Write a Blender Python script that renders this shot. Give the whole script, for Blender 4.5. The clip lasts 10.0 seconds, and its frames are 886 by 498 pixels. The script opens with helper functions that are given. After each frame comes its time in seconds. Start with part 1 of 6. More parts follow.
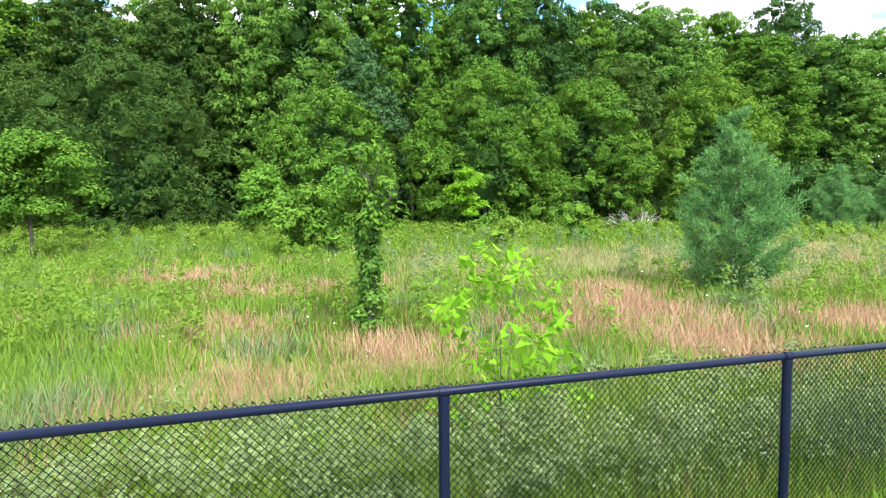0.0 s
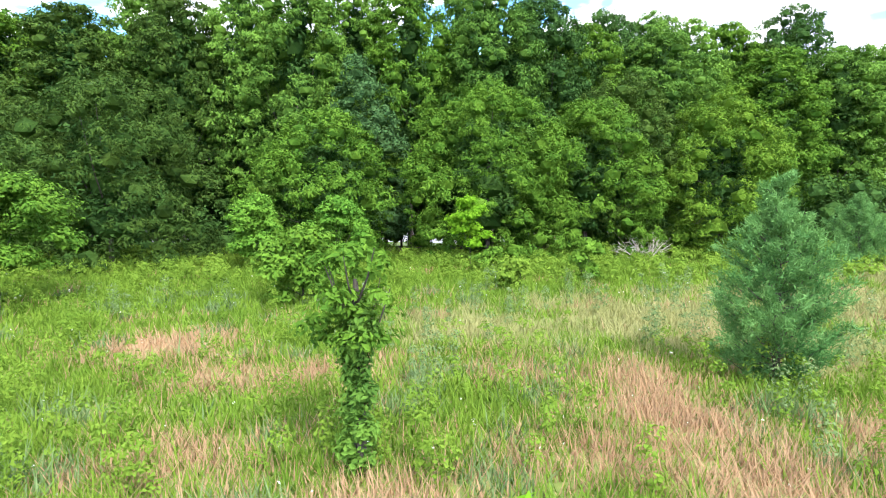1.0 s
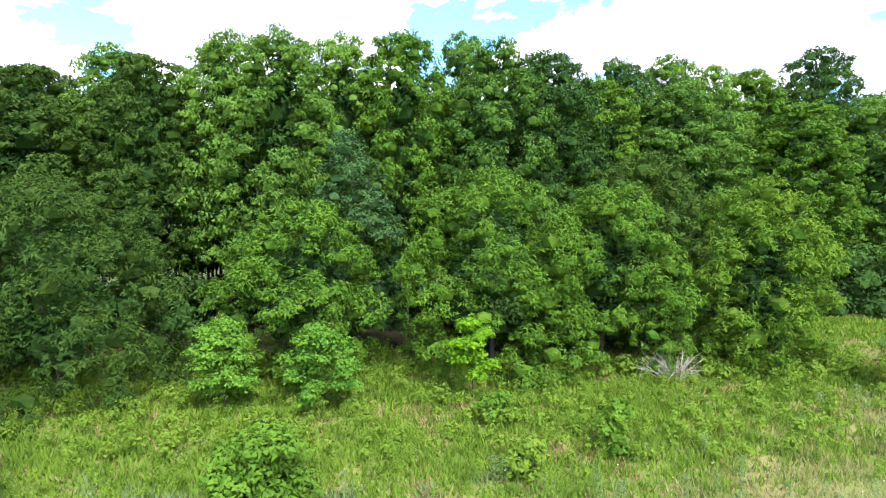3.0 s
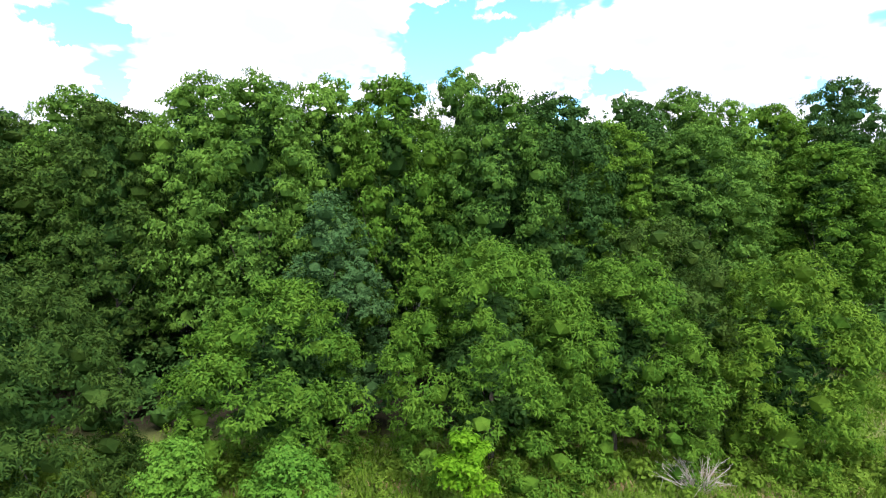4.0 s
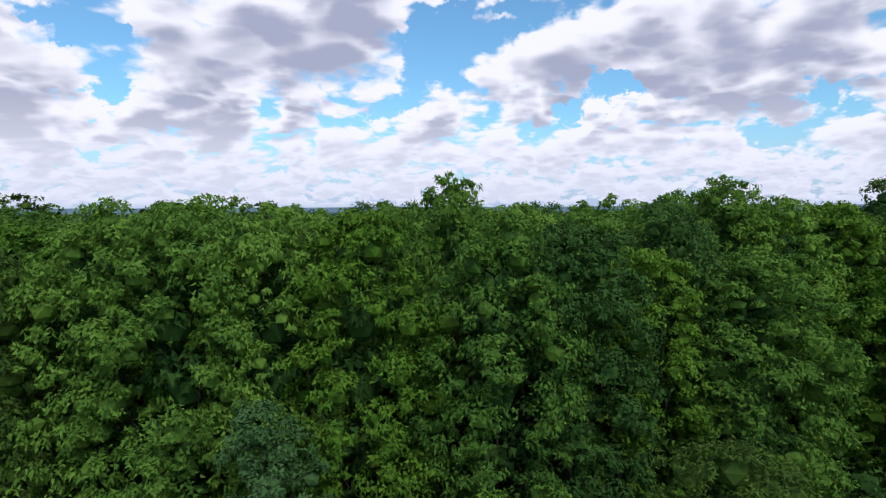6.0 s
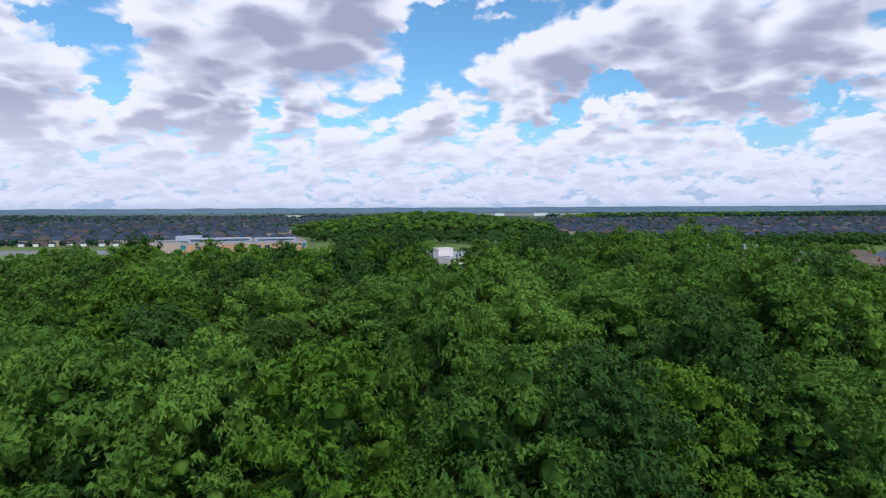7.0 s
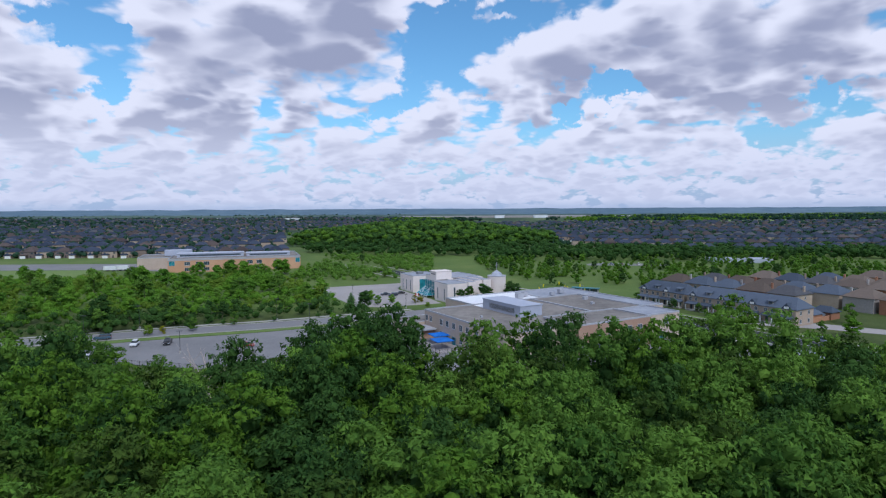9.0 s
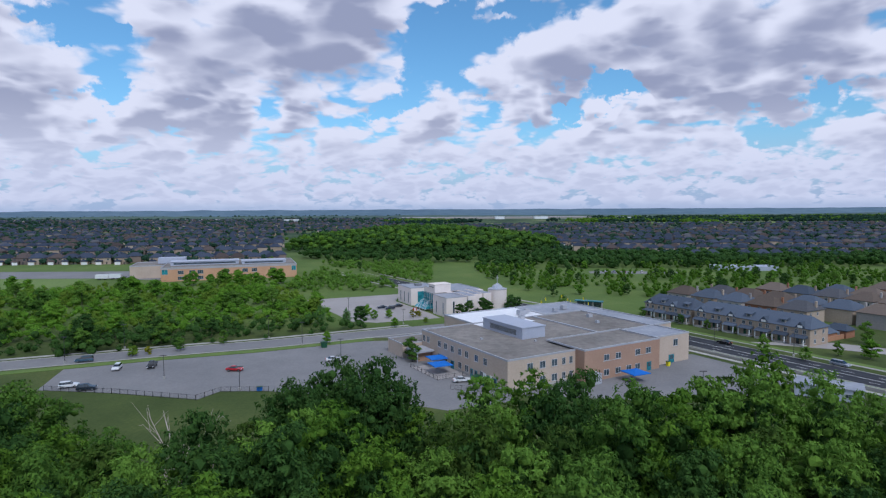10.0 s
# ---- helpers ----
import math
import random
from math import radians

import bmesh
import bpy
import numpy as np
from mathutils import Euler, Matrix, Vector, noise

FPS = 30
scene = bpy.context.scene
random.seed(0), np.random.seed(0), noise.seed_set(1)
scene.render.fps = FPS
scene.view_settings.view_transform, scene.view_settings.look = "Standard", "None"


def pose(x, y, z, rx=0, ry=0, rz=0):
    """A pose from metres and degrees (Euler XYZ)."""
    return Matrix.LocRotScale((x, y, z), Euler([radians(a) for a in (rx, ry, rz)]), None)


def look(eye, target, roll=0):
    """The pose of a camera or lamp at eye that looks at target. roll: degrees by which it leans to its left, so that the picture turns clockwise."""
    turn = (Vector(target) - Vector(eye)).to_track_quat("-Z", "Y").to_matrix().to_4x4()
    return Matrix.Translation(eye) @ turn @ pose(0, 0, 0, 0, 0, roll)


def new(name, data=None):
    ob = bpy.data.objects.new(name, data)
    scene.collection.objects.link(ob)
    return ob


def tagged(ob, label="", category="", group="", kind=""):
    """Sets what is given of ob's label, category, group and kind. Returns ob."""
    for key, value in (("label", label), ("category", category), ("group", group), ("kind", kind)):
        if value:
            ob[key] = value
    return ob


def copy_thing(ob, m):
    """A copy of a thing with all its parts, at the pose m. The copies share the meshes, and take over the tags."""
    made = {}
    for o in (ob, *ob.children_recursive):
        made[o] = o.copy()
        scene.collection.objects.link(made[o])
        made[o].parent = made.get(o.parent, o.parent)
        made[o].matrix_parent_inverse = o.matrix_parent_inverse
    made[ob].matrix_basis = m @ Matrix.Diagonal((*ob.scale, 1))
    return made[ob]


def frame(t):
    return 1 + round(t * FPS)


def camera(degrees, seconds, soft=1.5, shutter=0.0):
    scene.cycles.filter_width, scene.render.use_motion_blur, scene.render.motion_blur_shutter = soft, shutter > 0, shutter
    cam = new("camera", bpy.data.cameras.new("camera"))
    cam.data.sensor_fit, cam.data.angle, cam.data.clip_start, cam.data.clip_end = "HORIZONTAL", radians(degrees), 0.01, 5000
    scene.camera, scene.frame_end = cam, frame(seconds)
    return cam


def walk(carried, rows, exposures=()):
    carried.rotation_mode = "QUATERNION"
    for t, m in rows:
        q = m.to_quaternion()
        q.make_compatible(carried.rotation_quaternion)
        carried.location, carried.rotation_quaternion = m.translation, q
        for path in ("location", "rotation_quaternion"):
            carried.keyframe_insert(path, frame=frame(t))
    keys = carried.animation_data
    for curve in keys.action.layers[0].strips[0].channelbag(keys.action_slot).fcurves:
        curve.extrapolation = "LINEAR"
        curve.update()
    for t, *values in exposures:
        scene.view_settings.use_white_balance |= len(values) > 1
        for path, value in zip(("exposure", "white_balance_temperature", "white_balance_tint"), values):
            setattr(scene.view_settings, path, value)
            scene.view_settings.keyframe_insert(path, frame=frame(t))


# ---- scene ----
# camera: a drone climbs from behind a fence, over a wood, and out over a school
cam = camera(73.7, 10.0, soft=1.2)
PITCH, ROLL = -3.86, 0.3
ROWS = [
    (0.0, -0.00, 0.00, 2.15),
    (0.5, -0.02, 0.82, 2.79),
    (1.0, -0.05, 1.73, 3.66),
    (1.5, -0.06, 2.63, 4.84),
    (2.0, -0.13, 3.53, 6.13),
    (2.2, -0.10, 3.86, 6.66),
    (3.3, 0.15, 7.26, 9.95),
    (3.5, 0.23, 7.96, 10.66),
    (4.0, 0.41, 9.96, 12.56),
    (4.5, 0.62, 12.05, 14.57),
    (5.0, 0.81, 14.40, 16.55),
    (5.5, 0.96, 16.91, 18.53),
    (6.0, 1.17, 19.57, 20.47),
    (6.2, 1.25, 20.65, 21.22),
    (7.3, 1.78, 28.18, 26.44),
    (7.5, 1.85, 29.78, 27.37),
    (8.0, 2.10, 33.79, 29.67),
    (8.5, 2.36, 37.81, 32.01),
    (9.0, 2.70, 41.83, 34.47),
    (9.5, 2.94, 46.41, 36.84),
    (10.0, 3.26, 50.92, 39.33),
]
EXPOSURES = [(0.0, 2.0, 6250, 11), (2.2, 1.97, 6280, 11), (3.3, 1.62, 6350, 11), (4.5, 0.95, 6300, 11), (5.5, 0.24, 6150, 11), (6.2, -0.06, 6050, 12), (7.3, -0.1, 5800, 13), (10.0, -0.34, 5650, 13)]
walk(cam, [(t, pose(x, y, z, 90 + PITCH, ROLL, 0)) for t, x, y, z in ROWS], EXPOSURES)

# ---- node helpers ----


class Nodes:
    """Short hand for building a node tree."""

    def __init__(self, tree):
        self.tree = tree
        tree.nodes.clear()

    def add(self, kind):
        return self.tree.nodes.new(kind)

    def put(self, socket, value):
        if isinstance(value, bpy.types.NodeSocket):
            self.tree.links.new(value, socket)
        elif value is not None:
            socket.default_value = value

    def math(self, op, a, b=None, c=None, clamp=False):
        n = self.add("ShaderNodeMath")
        n.operation, n.use_clamp = op, clamp
        for s, v in zip(n.inputs, (a, b, c)):
            self.put(s, v)
        return n.outputs[0]

    def noise(self, vector, scale, detail=4.0, rough=0.55, dist=0.0):
        n = self.add("ShaderNodeTexNoise")
        self.put(n.inputs["Vector"], vector)
        self.put(n.inputs["Scale"], scale)
        self.put(n.inputs["Detail"], detail)
        self.put(n.inputs["Roughness"], rough)
        self.put(n.inputs["Distortion"], dist)
        return n.outputs["Fac"]

    def puffs(self, vector, scale, detail=2.0):
        """Round heaps of two sizes, about nought in the mean."""
        n = self.add("ShaderNodeTexVoronoi")
        n.feature, n.normalize = "SMOOTH_F1", False
        self.put(n.inputs["Vector"], vector)
        for name, value in (("Scale", scale), ("Detail", detail), ("Roughness", 0.5), ("Lacunarity", 2.3), ("Smoothness", 0.25)):
            self.put(n.inputs[name], value)
        return self.math("MULTIPLY", self.math("SUBTRACT", 0.86 if detail > 1 else 0.72, n.outputs["Distance"]), 0.42)

    def ramp(self, fac, stops):
        n = self.add("ShaderNodeValToRGB")
        while len(n.color_ramp.elements) < len(stops):
            n.color_ramp.elements.new(0.5)
        for e, (p, c) in zip(n.color_ramp.elements, stops):
            e.position, e.color = p, (*c, 1)
        self.put(n.inputs["Fac"], fac)
        return n.outputs["Color"]

    def mix(self, fac, a, b, blend="MIX"):
        n = self.add("ShaderNodeMix")
        n.data_type, n.blend_type = "RGBA", blend
        self.put(n.inputs[0], fac)
        self.put(n.inputs[6], (*a, 1) if isinstance(a, tuple) else a)
        self.put(n.inputs[7], (*b, 1) if isinstance(b, tuple) else b)
        return n.outputs[2]

    def smooth(self, value, low, high):
        n = self.add("ShaderNodeMapRange")
        n.interpolation_type = "SMOOTHSTEP"
        self.put(n.inputs[0], value)
        self.put(n.inputs[1], low)
        self.put(n.inputs[2], high)
        return n.outputs[0]

    def combine(self, x, y, z=0.0):
        n = self.add("ShaderNodeCombineXYZ")
        for s, v in zip(n.inputs, (x, y, z)):
            self.put(s, v)
        return n.outputs[0]


# ---- sky with a field of fair-weather cumulus, and a veiled sun ----
SUN_ELEVATION, SUN_TURN = radians(49), radians(155)
world = bpy.data.worlds.new("sky")
scene.world = world
world.use_nodes = True
N = Nodes(world.node_tree)
sky = N.add("ShaderNodeTexSky")
sky.sky_type, sky.sun_disc, sky.sun_elevation, sky.sun_rotation = "NISHITA", False, SUN_ELEVATION, SUN_TURN
sky_blue = N.mix(1.0, sky.outputs[0], (0.100, 0.148, 0.160), "MULTIPLY")
way = N.add("ShaderNodeTexCoord").outputs["Generated"]
split = N.add("ShaderNodeSeparateXYZ")
N.put(split.inputs[0], way)
wx, wy, wz = split.outputs


def cloud_field(lift, fine):
    """Cover of the clouds along a way that is raised by lift: cells that shrink towards the horizon."""
    lift = N.math("MULTIPLY", lift, N.math("MULTIPLY_ADD", wz, 3.4, 0.2))
    flatter = N.combine(wx, wy, N.math("MULTIPLY", N.math("ADD", wz, lift), 2.3))
    # three sizes of cloud: large overhead, small towards the horizon
    bent = N.add("ShaderNodeVectorMath")
    bent.operation = "MULTIPLY_ADD"
    N.put(bent.inputs[0], N.noise(flatter, 11.0, 3.0, 0.6))
    N.put(bent.inputs[1], (0.07, 0.07, 0.07))
    N.put(bent.inputs[2], flatter)
    bent = bent.outputs[0]
    large, middle, small = [N.math("MULTIPLY_ADD", N.noise(flatter, a, 5.0 if fine else 3.0, 0.52, 0.2), 0.6, N.math("ADD", N.puffs(bent, b, 2.0 if fine else 1.0), 0.2)) for a, b in ((3.3, 7.0), (7.2, 13.0), (16.0, 28.0))]
    near = N.smooth(wz, 0.13, 0.27)
    low = N.smooth(wz, 0.13, 0.04)
    blend = N.math("ADD", N.math("MULTIPLY", large, near), N.math("MULTIPLY", middle, N.math("SUBTRACT", 1.0, near)))
    total = N.math("ADD", N.math("MULTIPLY", small, low), N.math("MULTIPLY", blend, N.math("SUBTRACT", 1.0, low)))
    if fine:
        total = N.math("ADD", total, N.math("MULTIPLY", N.math("SUBTRACT", N.noise(flatter, 24.0, 4.0, 0.55), 0.5), 0.11))
    total = N.math("ADD", total, N.math("MULTIPLY", N.smooth(wz, 0.24, 0.05), 0.075))
    ahead = N.math("MAXIMUM", wy, 0.05)
    warp = N.math("MULTIPLY", N.math("SUBTRACT", N.noise(way, 8.0, 6.0 if fine else 2.5, 0.62), 0.5), 0.34)
    px = N.math("ADD", N.math("DIVIDE", wx, ahead), warp)
    pz = N.math("ADD", N.math("DIVIDE", N.math("ADD", wz, lift), ahead), N.math("MULTIPLY", warp, 0.8))
    # large clouds (+) and blue gaps (-): place, half width, half height, weight
    for cx, cz, rx, rz, weight in CLOUDS:
        dx = N.math("DIVIDE", N.math("SUBTRACT", px, cx), rx)
        dz = N.math("DIVIDE", N.math("SUBTRACT", pz, cz), rz)
        far = N.math("ADD", N.math("MULTIPLY", dx, dx), N.math("MULTIPLY", dz, dz))
        bump = N.math("MAXIMUM", N.math("SUBTRACT", 1.0, far), 0.0)
        total = N.math("MULTIPLY_ADD", bump, weight, total)
    return total


CLOUDS = [
    (-0.32, 0.30, 0.26, 0.12, 0.17), (-0.70, 0.25, 0.14, 0.09, 0.12), (0.22, 0.27, 0.13, 0.06, 0.14), (0.48, 0.28, 0.27, 0.11, 0.17),
    (-0.05, 0.30, 0.03, 0.035, 0.10), (-0.30, 0.165, 0.12, 0.05, 0.11), (0.10, 0.185, 0.14, 0.035, 0.13), (0.68, 0.18, 0.12, 0.05, 0.10), (-0.70, 0.15, 0.12, 0.05, 0.10),
    (-0.48, 0.20, 0.10, 0.05, 0.09), (0.35, 0.15, 0.14, 0.03, 0.06),
    (0.015, 0.25, 0.09, 0.085, -0.21), (0.02, 0.34, 0.05, 0.04, -0.18), (0.14, 0.335, 0.05, 0.04, -0.22), (0.27, 0.195, 0.10, 0.028, -0.20), (-0.57, 0.30, 0.06, 0.035, -0.24),
    (-0.58, 0.175, 0.06, 0.028, -0.16), (0.56, 0.14, 0.09, 0.035, -0.16), (-0.06, 0.175, 0.06, 0.025, -0.15), (-0.68, 0.34, 0.10, 0.02, -0.1),
]
cover = cloud_field(0.0, True)
above = cloud_field(0.030, False)
mask = N.smooth(cover, 0.385, 0.515)
shade = N.smooth(above, 0.45, 0.72)
shade = N.math("MULTIPLY", shade, N.math("MULTIPLY_ADD", N.smooth(wz, 0.02, 0.2), 0.62, 0.34))
cloud_colour = N.mix(shade, (0.98, 0.96, 1.01), (0.39, 0.41, 0.53))
haze = N.smooth(wz, 0.15, 0.0)
cloud_colour = N.mix(N.math("MULTIPLY", haze, 0.5), cloud_colour, (0.64, 0.68, 0.84))
sky_colour = N.mix(N.math("MULTIPLY", haze, 0.8), sky_blue, (0.50, 0.58, 0.80))
mask = N.math("MULTIPLY", mask, N.math("SUBTRACT", 1.0, N.math("MULTIPLY", N.smooth(wz, 0.018, 0.0), 0.7)))
back = N.add("ShaderNodeBackground")
N.put(back.inputs["Color"], N.mix(mask, sky_colour, cloud_colour))
N.put(back.inputs["Strength"], 1.0)
N.put(N.add("ShaderNodeOutputWorld").inputs["Surface"], back.outputs[0])

lamp = bpy.data.lights.new("sun", "SUN")
lamp.energy, lamp.angle, lamp.color = 2.3, radians(14), (1.0, 0.95, 0.87)
sun = new("sun", lamp)
sun.matrix_basis = look(Vector((math.sin(SUN_TURN) * math.cos(SUN_ELEVATION), math.cos(SUN_TURN) * math.cos(SUN_ELEVATION), math.sin(SUN_ELEVATION))) * 300, (0, 0, 0))


# ---- materials ----


def material(name):
    m = bpy.data.materials.new(name)
    m.use_nodes = True
    return m, Nodes(m.node_tree)


def finish(n, colour, rough=0.8, metal=0.0, bump=None, bump_size=0.02, spec=0.5, thin=None):
    """Ends a material: a principled surface, thinned by light from behind where it is a leaf."""
    p = n.add("ShaderNodeBsdfPrincipled")
    n.put(p.inputs["Base Color"], (*colour, 1) if isinstance(colour, tuple) else colour)
    n.put(p.inputs["Roughness"], rough)
    n.put(p.inputs["Metallic"], metal)
    n.put(p.inputs["Specular IOR Level"], spec)
    if bump is not None:
        b = n.add("ShaderNodeBump")
        n.put(b.inputs["Height"], bump)
        n.put(b.inputs["Strength"], 0.6)
        n.put(b.inputs["Distance"], bump_size)
        n.put(p.inputs["Normal"], b.outputs[0])
    out = p.outputs[0]
    if thin is not None:
        t = n.add("ShaderNodeBsdfTranslucent")
        n.put(t.inputs["Color"], colour)
        x = n.add("ShaderNodeMixShader")
        n.put(x.inputs[0], thin)
        n.put(x.inputs[1], out)
        n.put(x.inputs[2], t.outputs[0])
        out = x.outputs[0]
    n.put(n.add("ShaderNodeOutputMaterial").inputs["Surface"], out)


def spot(n):
    return n.add("ShaderNodeNewGeometry").outputs["Position"]


def leaf_mat(name, dark, light, spread=0.55, thin=0.22):
    """Leaves: each a little different, each plant too, with broad mottling."""
    m, n = material(name)
    island = n.add("ShaderNodeNewGeometry").outputs["Random Per Island"]
    plant = n.add("ShaderNodeObjectInfo").outputs["Random"]
    broad = n.noise(spot(n), 0.75, 3.0)
    f = n.math("ADD", n.math("MULTIPLY", island, 0.36), n.math("MULTIPLY", plant, spread))
    f = n.math("ADD", f, n.math("MULTIPLY", n.math("SUBTRACT", broad, 0.5), 1.0), clamp=True)
    finish(n, n.ramp(f, [(0.0, dark), (0.85, light)]), 0.8, spec=0.06, thin=thin)
    return m


def speckled(name, dark, light, scale, rough=0.85, metal=0.0, broad=0.25, bump=0.01, spec=0.4):
    """A worn, grainy surface: grain at one scale, stains at a broader one."""
    m, n = material(name)
    at = spot(n)
    grain = n.noise(at, scale, 5.0, 0.65)
    stain = n.noise(at, scale * broad * 0.2, 4.0, 0.6)
    f = n.math("ADD", n.math("MULTIPLY", grain, 0.5), n.math("MULTIPLY", stain, 0.5))
    finish(n, n.ramp(f, [(0.3, dark), (0.7, light)]), rough, metal, grain, bump, spec)
    return m


MAPLE = leaf_mat("maple_leaf", (0.042, 0.104, 0.018), (0.158, 0.290, 0.042), thin=0.28)
LIGHT_LEAF = leaf_mat("walnut_leaf", (0.048, 0.118, 0.013), (0.148, 0.265, 0.027), 0.2)
OLIVE_LEAF = leaf_mat("locust_leaf", (0.030, 0.066, 0.012), (0.095, 0.155, 0.026), 0.2)
GOLD_GREEN_LEAF = leaf_mat("young_walnut_leaf", (0.055, 0.125, 0.012), (0.19, 0.30, 0.03), 0.15)
GREY_LEAF = leaf_mat("poplar_leaf", (0.034, 0.085, 0.026), (0.095, 0.18, 0.06), 0.2)
# oak green; its darkness also serves as painted shade inside other crowns
DARK_LEAF = leaf_mat("oak_and_shaded_leaf", (0.024, 0.064, 0.016), (0.074, 0.15, 0.03), 0.3)
BLUE_LEAF = leaf_mat("birch_leaf", (0.058, 0.155, 0.017), (0.185, 0.345, 0.04), 0.15)
LIME_LEAF = leaf_mat("lime_leaf", (0.10, 0.24, 0.01), (0.27, 0.48, 0.03), 0.1, 0.4)
# grove green with a patch of sun worked into the colour
SUNLIT_GROVE_LEAF = leaf_mat("sunlit_grove_leaf", (0.075, 0.19, 0.016), (0.22, 0.40, 0.045), 0.3, 0.35)
YELLOW_LEAF = leaf_mat("golden_leaf", (0.13, 0.15, 0.012), (0.36, 0.34, 0.03), 0.1)
NEEDLE = leaf_mat("pine_needle", (0.065, 0.17, 0.045), (0.21, 0.38, 0.115), 0.15, 0.25)
WEED = leaf_mat("weed_leaf", (0.112, 0.20, 0.023), (0.24, 0.35, 0.044), 0.1, 0.4)
SAGE = leaf_mat("sage_weed", (0.11, 0.175, 0.06), (0.24, 0.32, 0.14), 0.1, 0.35)
FENCE_WEED = leaf_mat("fence_weed", (0.12, 0.175, 0.06), (0.27, 0.33, 0.13), 0.1, 0.35)
STRAW = leaf_mat("dry_grass", (0.33, 0.205, 0.115), (0.52, 0.36, 0.22), 0.1, 0.35)
PALE_GRASS = leaf_mat("pale_grass", (0.23, 0.24, 0.085), (0.39, 0.37, 0.17), 0.1, 0.35)
FLOWER = leaf_mat("flower", (0.6, 0.6, 0.5), (0.85, 0.85, 0.8), 0.1, 0.3)
# far foliage, the blue of distance haze mixed into its green
HAZY_LEAF = leaf_mat("hazy_woods", (0.018, 0.046, 0.030), (0.050, 0.105, 0.060), 0.2, 0.2)
BARK = speckled("bark", (0.025, 0.02, 0.016), (0.10, 0.085, 0.07), 14.0, 0.95, bump=0.03)
DEAD_WOOD = speckled("dead_wood", (0.25, 0.21, 0.18), (0.55, 0.48, 0.43), 20.0, 0.9)

# ground: meadow soil, forest litter, mown lawn and distant fields in one sheet
GROUND, n = material("ground")
at = spot(n)
xyz = n.add("ShaderNodeSeparateXYZ")
n.put(xyz.inputs[0], at)
patch = n.noise(at, 0.22, 5.0, 0.6)
fine = n.noise(at, 6.0, 5.0, 0.7)
meadow = n.ramp(n.math("ADD", n.math("MULTIPLY", patch, 0.7), n.math("MULTIPLY", fine, 0.3)), [(0.34, (0.085, 0.14, 0.022)), (0.5, (0.16, 0.19, 0.05)), (0.64, (0.30, 0.21, 0.115))])
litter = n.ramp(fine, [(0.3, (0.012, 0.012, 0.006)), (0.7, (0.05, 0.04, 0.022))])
# near lawn: green darkened in the colour for the shade over it
lawn = n.ramp(n.math("ADD", n.math("MULTIPLY", n.noise(at, 0.05, 4.0), 0.6), n.math("MULTIPLY", n.noise(at, 1.2, 5.0, 0.7), 0.4)), [(0.3, (0.036, 0.058, 0.014)), (0.55, (0.068, 0.095, 0.024)), (0.75, (0.13, 0.135, 0.045))])
far_land = n.ramp(n.noise(at, 0.006, 6.0, 0.6), [(0.36, (0.02, 0.045, 0.02)), (0.5, (0.045, 0.08, 0.035)), (0.6, (0.12, 0.16, 0.06)), (0.68, (0.20, 0.17, 0.12))])
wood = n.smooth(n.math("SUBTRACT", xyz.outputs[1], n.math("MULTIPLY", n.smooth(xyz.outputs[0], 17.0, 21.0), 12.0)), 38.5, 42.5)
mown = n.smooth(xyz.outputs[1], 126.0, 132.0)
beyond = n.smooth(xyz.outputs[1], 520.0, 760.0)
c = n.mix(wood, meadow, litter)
# lawn past the side road: lighter ramp, sunlight put into the colour
park = n.ramp(n.math("ADD", n.math("MULTIPLY", n.noise(at, 0.03, 5.0), 0.6), n.math("MULTIPLY", n.noise(at, 0.8, 5.0, 0.7), 0.4)), [(0.3, (0.065, 0.115, 0.024)), (0.55, (0.11, 0.165, 0.038)), (0.75, (0.17, 0.19, 0.06))])
lawn = n.mix(n.smooth(xyz.outputs[1], 262.0, 300.0), lawn, park)
c = n.mix(mown, c, lawn)
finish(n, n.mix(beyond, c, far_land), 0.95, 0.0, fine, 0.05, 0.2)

ASPHALT = speckled("asphalt", (0.030, 0.033, 0.040), (0.056, 0.060, 0.070), 3.0, 0.95, bump=0.004, spec=0.15)
OLD_ASPHALT = speckled("worn_asphalt", (0.15, 0.15, 0.155), (0.235, 0.23, 0.23), 1.5, 0.92, bump=0.004)
PALE_LOT = speckled("pale_lot", (0.27, 0.25, 0.24), (0.38, 0.355, 0.34), 1.2, 0.92, bump=0.004)
CONCRETE = speckled("concrete", (0.30, 0.29, 0.27), (0.46, 0.45, 0.42), 4.0, 0.9)
GRASS_STRIP = speckled("verge_grass", (0.06, 0.12, 0.02), (0.16, 0.22, 0.05), 2.5, 0.95, bump=0.03)
FIELD = speckled("sports_field", (0.09, 0.16, 0.03), (0.17, 0.23, 0.06), 0.6, 0.95, bump=0.03)
ROAD_PAINT = speckled("road_paint", (0.5, 0.5, 0.47), (0.75, 0.75, 0.72), 8.0, 0.7)


# ---- building helpers ----


def link_mesh(name, verts, faces, mat, parent=None, label="", smooth=False):
    me = bpy.data.meshes.new(name)
    me.from_pydata([tuple(v) for v in verts], [], faces)
    me.materials.append(mat)
    if smooth:
        me.polygons.foreach_set("use_smooth", [True] * len(me.polygons))
    ob = new(name, me)
    if parent is not None:
        ob.parent = parent
    if label:
        ob["label"] = label
    return ob


def part(name, bm, mat, parent=None, label="", smooth=False):
    """Links a bmesh as one mesh object under a thing or a part."""
    me = bpy.data.meshes.new(name)
    bm.to_mesh(me)
    bm.free()
    me.materials.append(mat)
    if smooth:
        me.polygons.foreach_set("use_smooth", [True] * len(me.polygons))
    ob = new(name, me)
    if parent is not None:
        ob.parent = parent
    if label:
        ob["label"] = label
    return ob


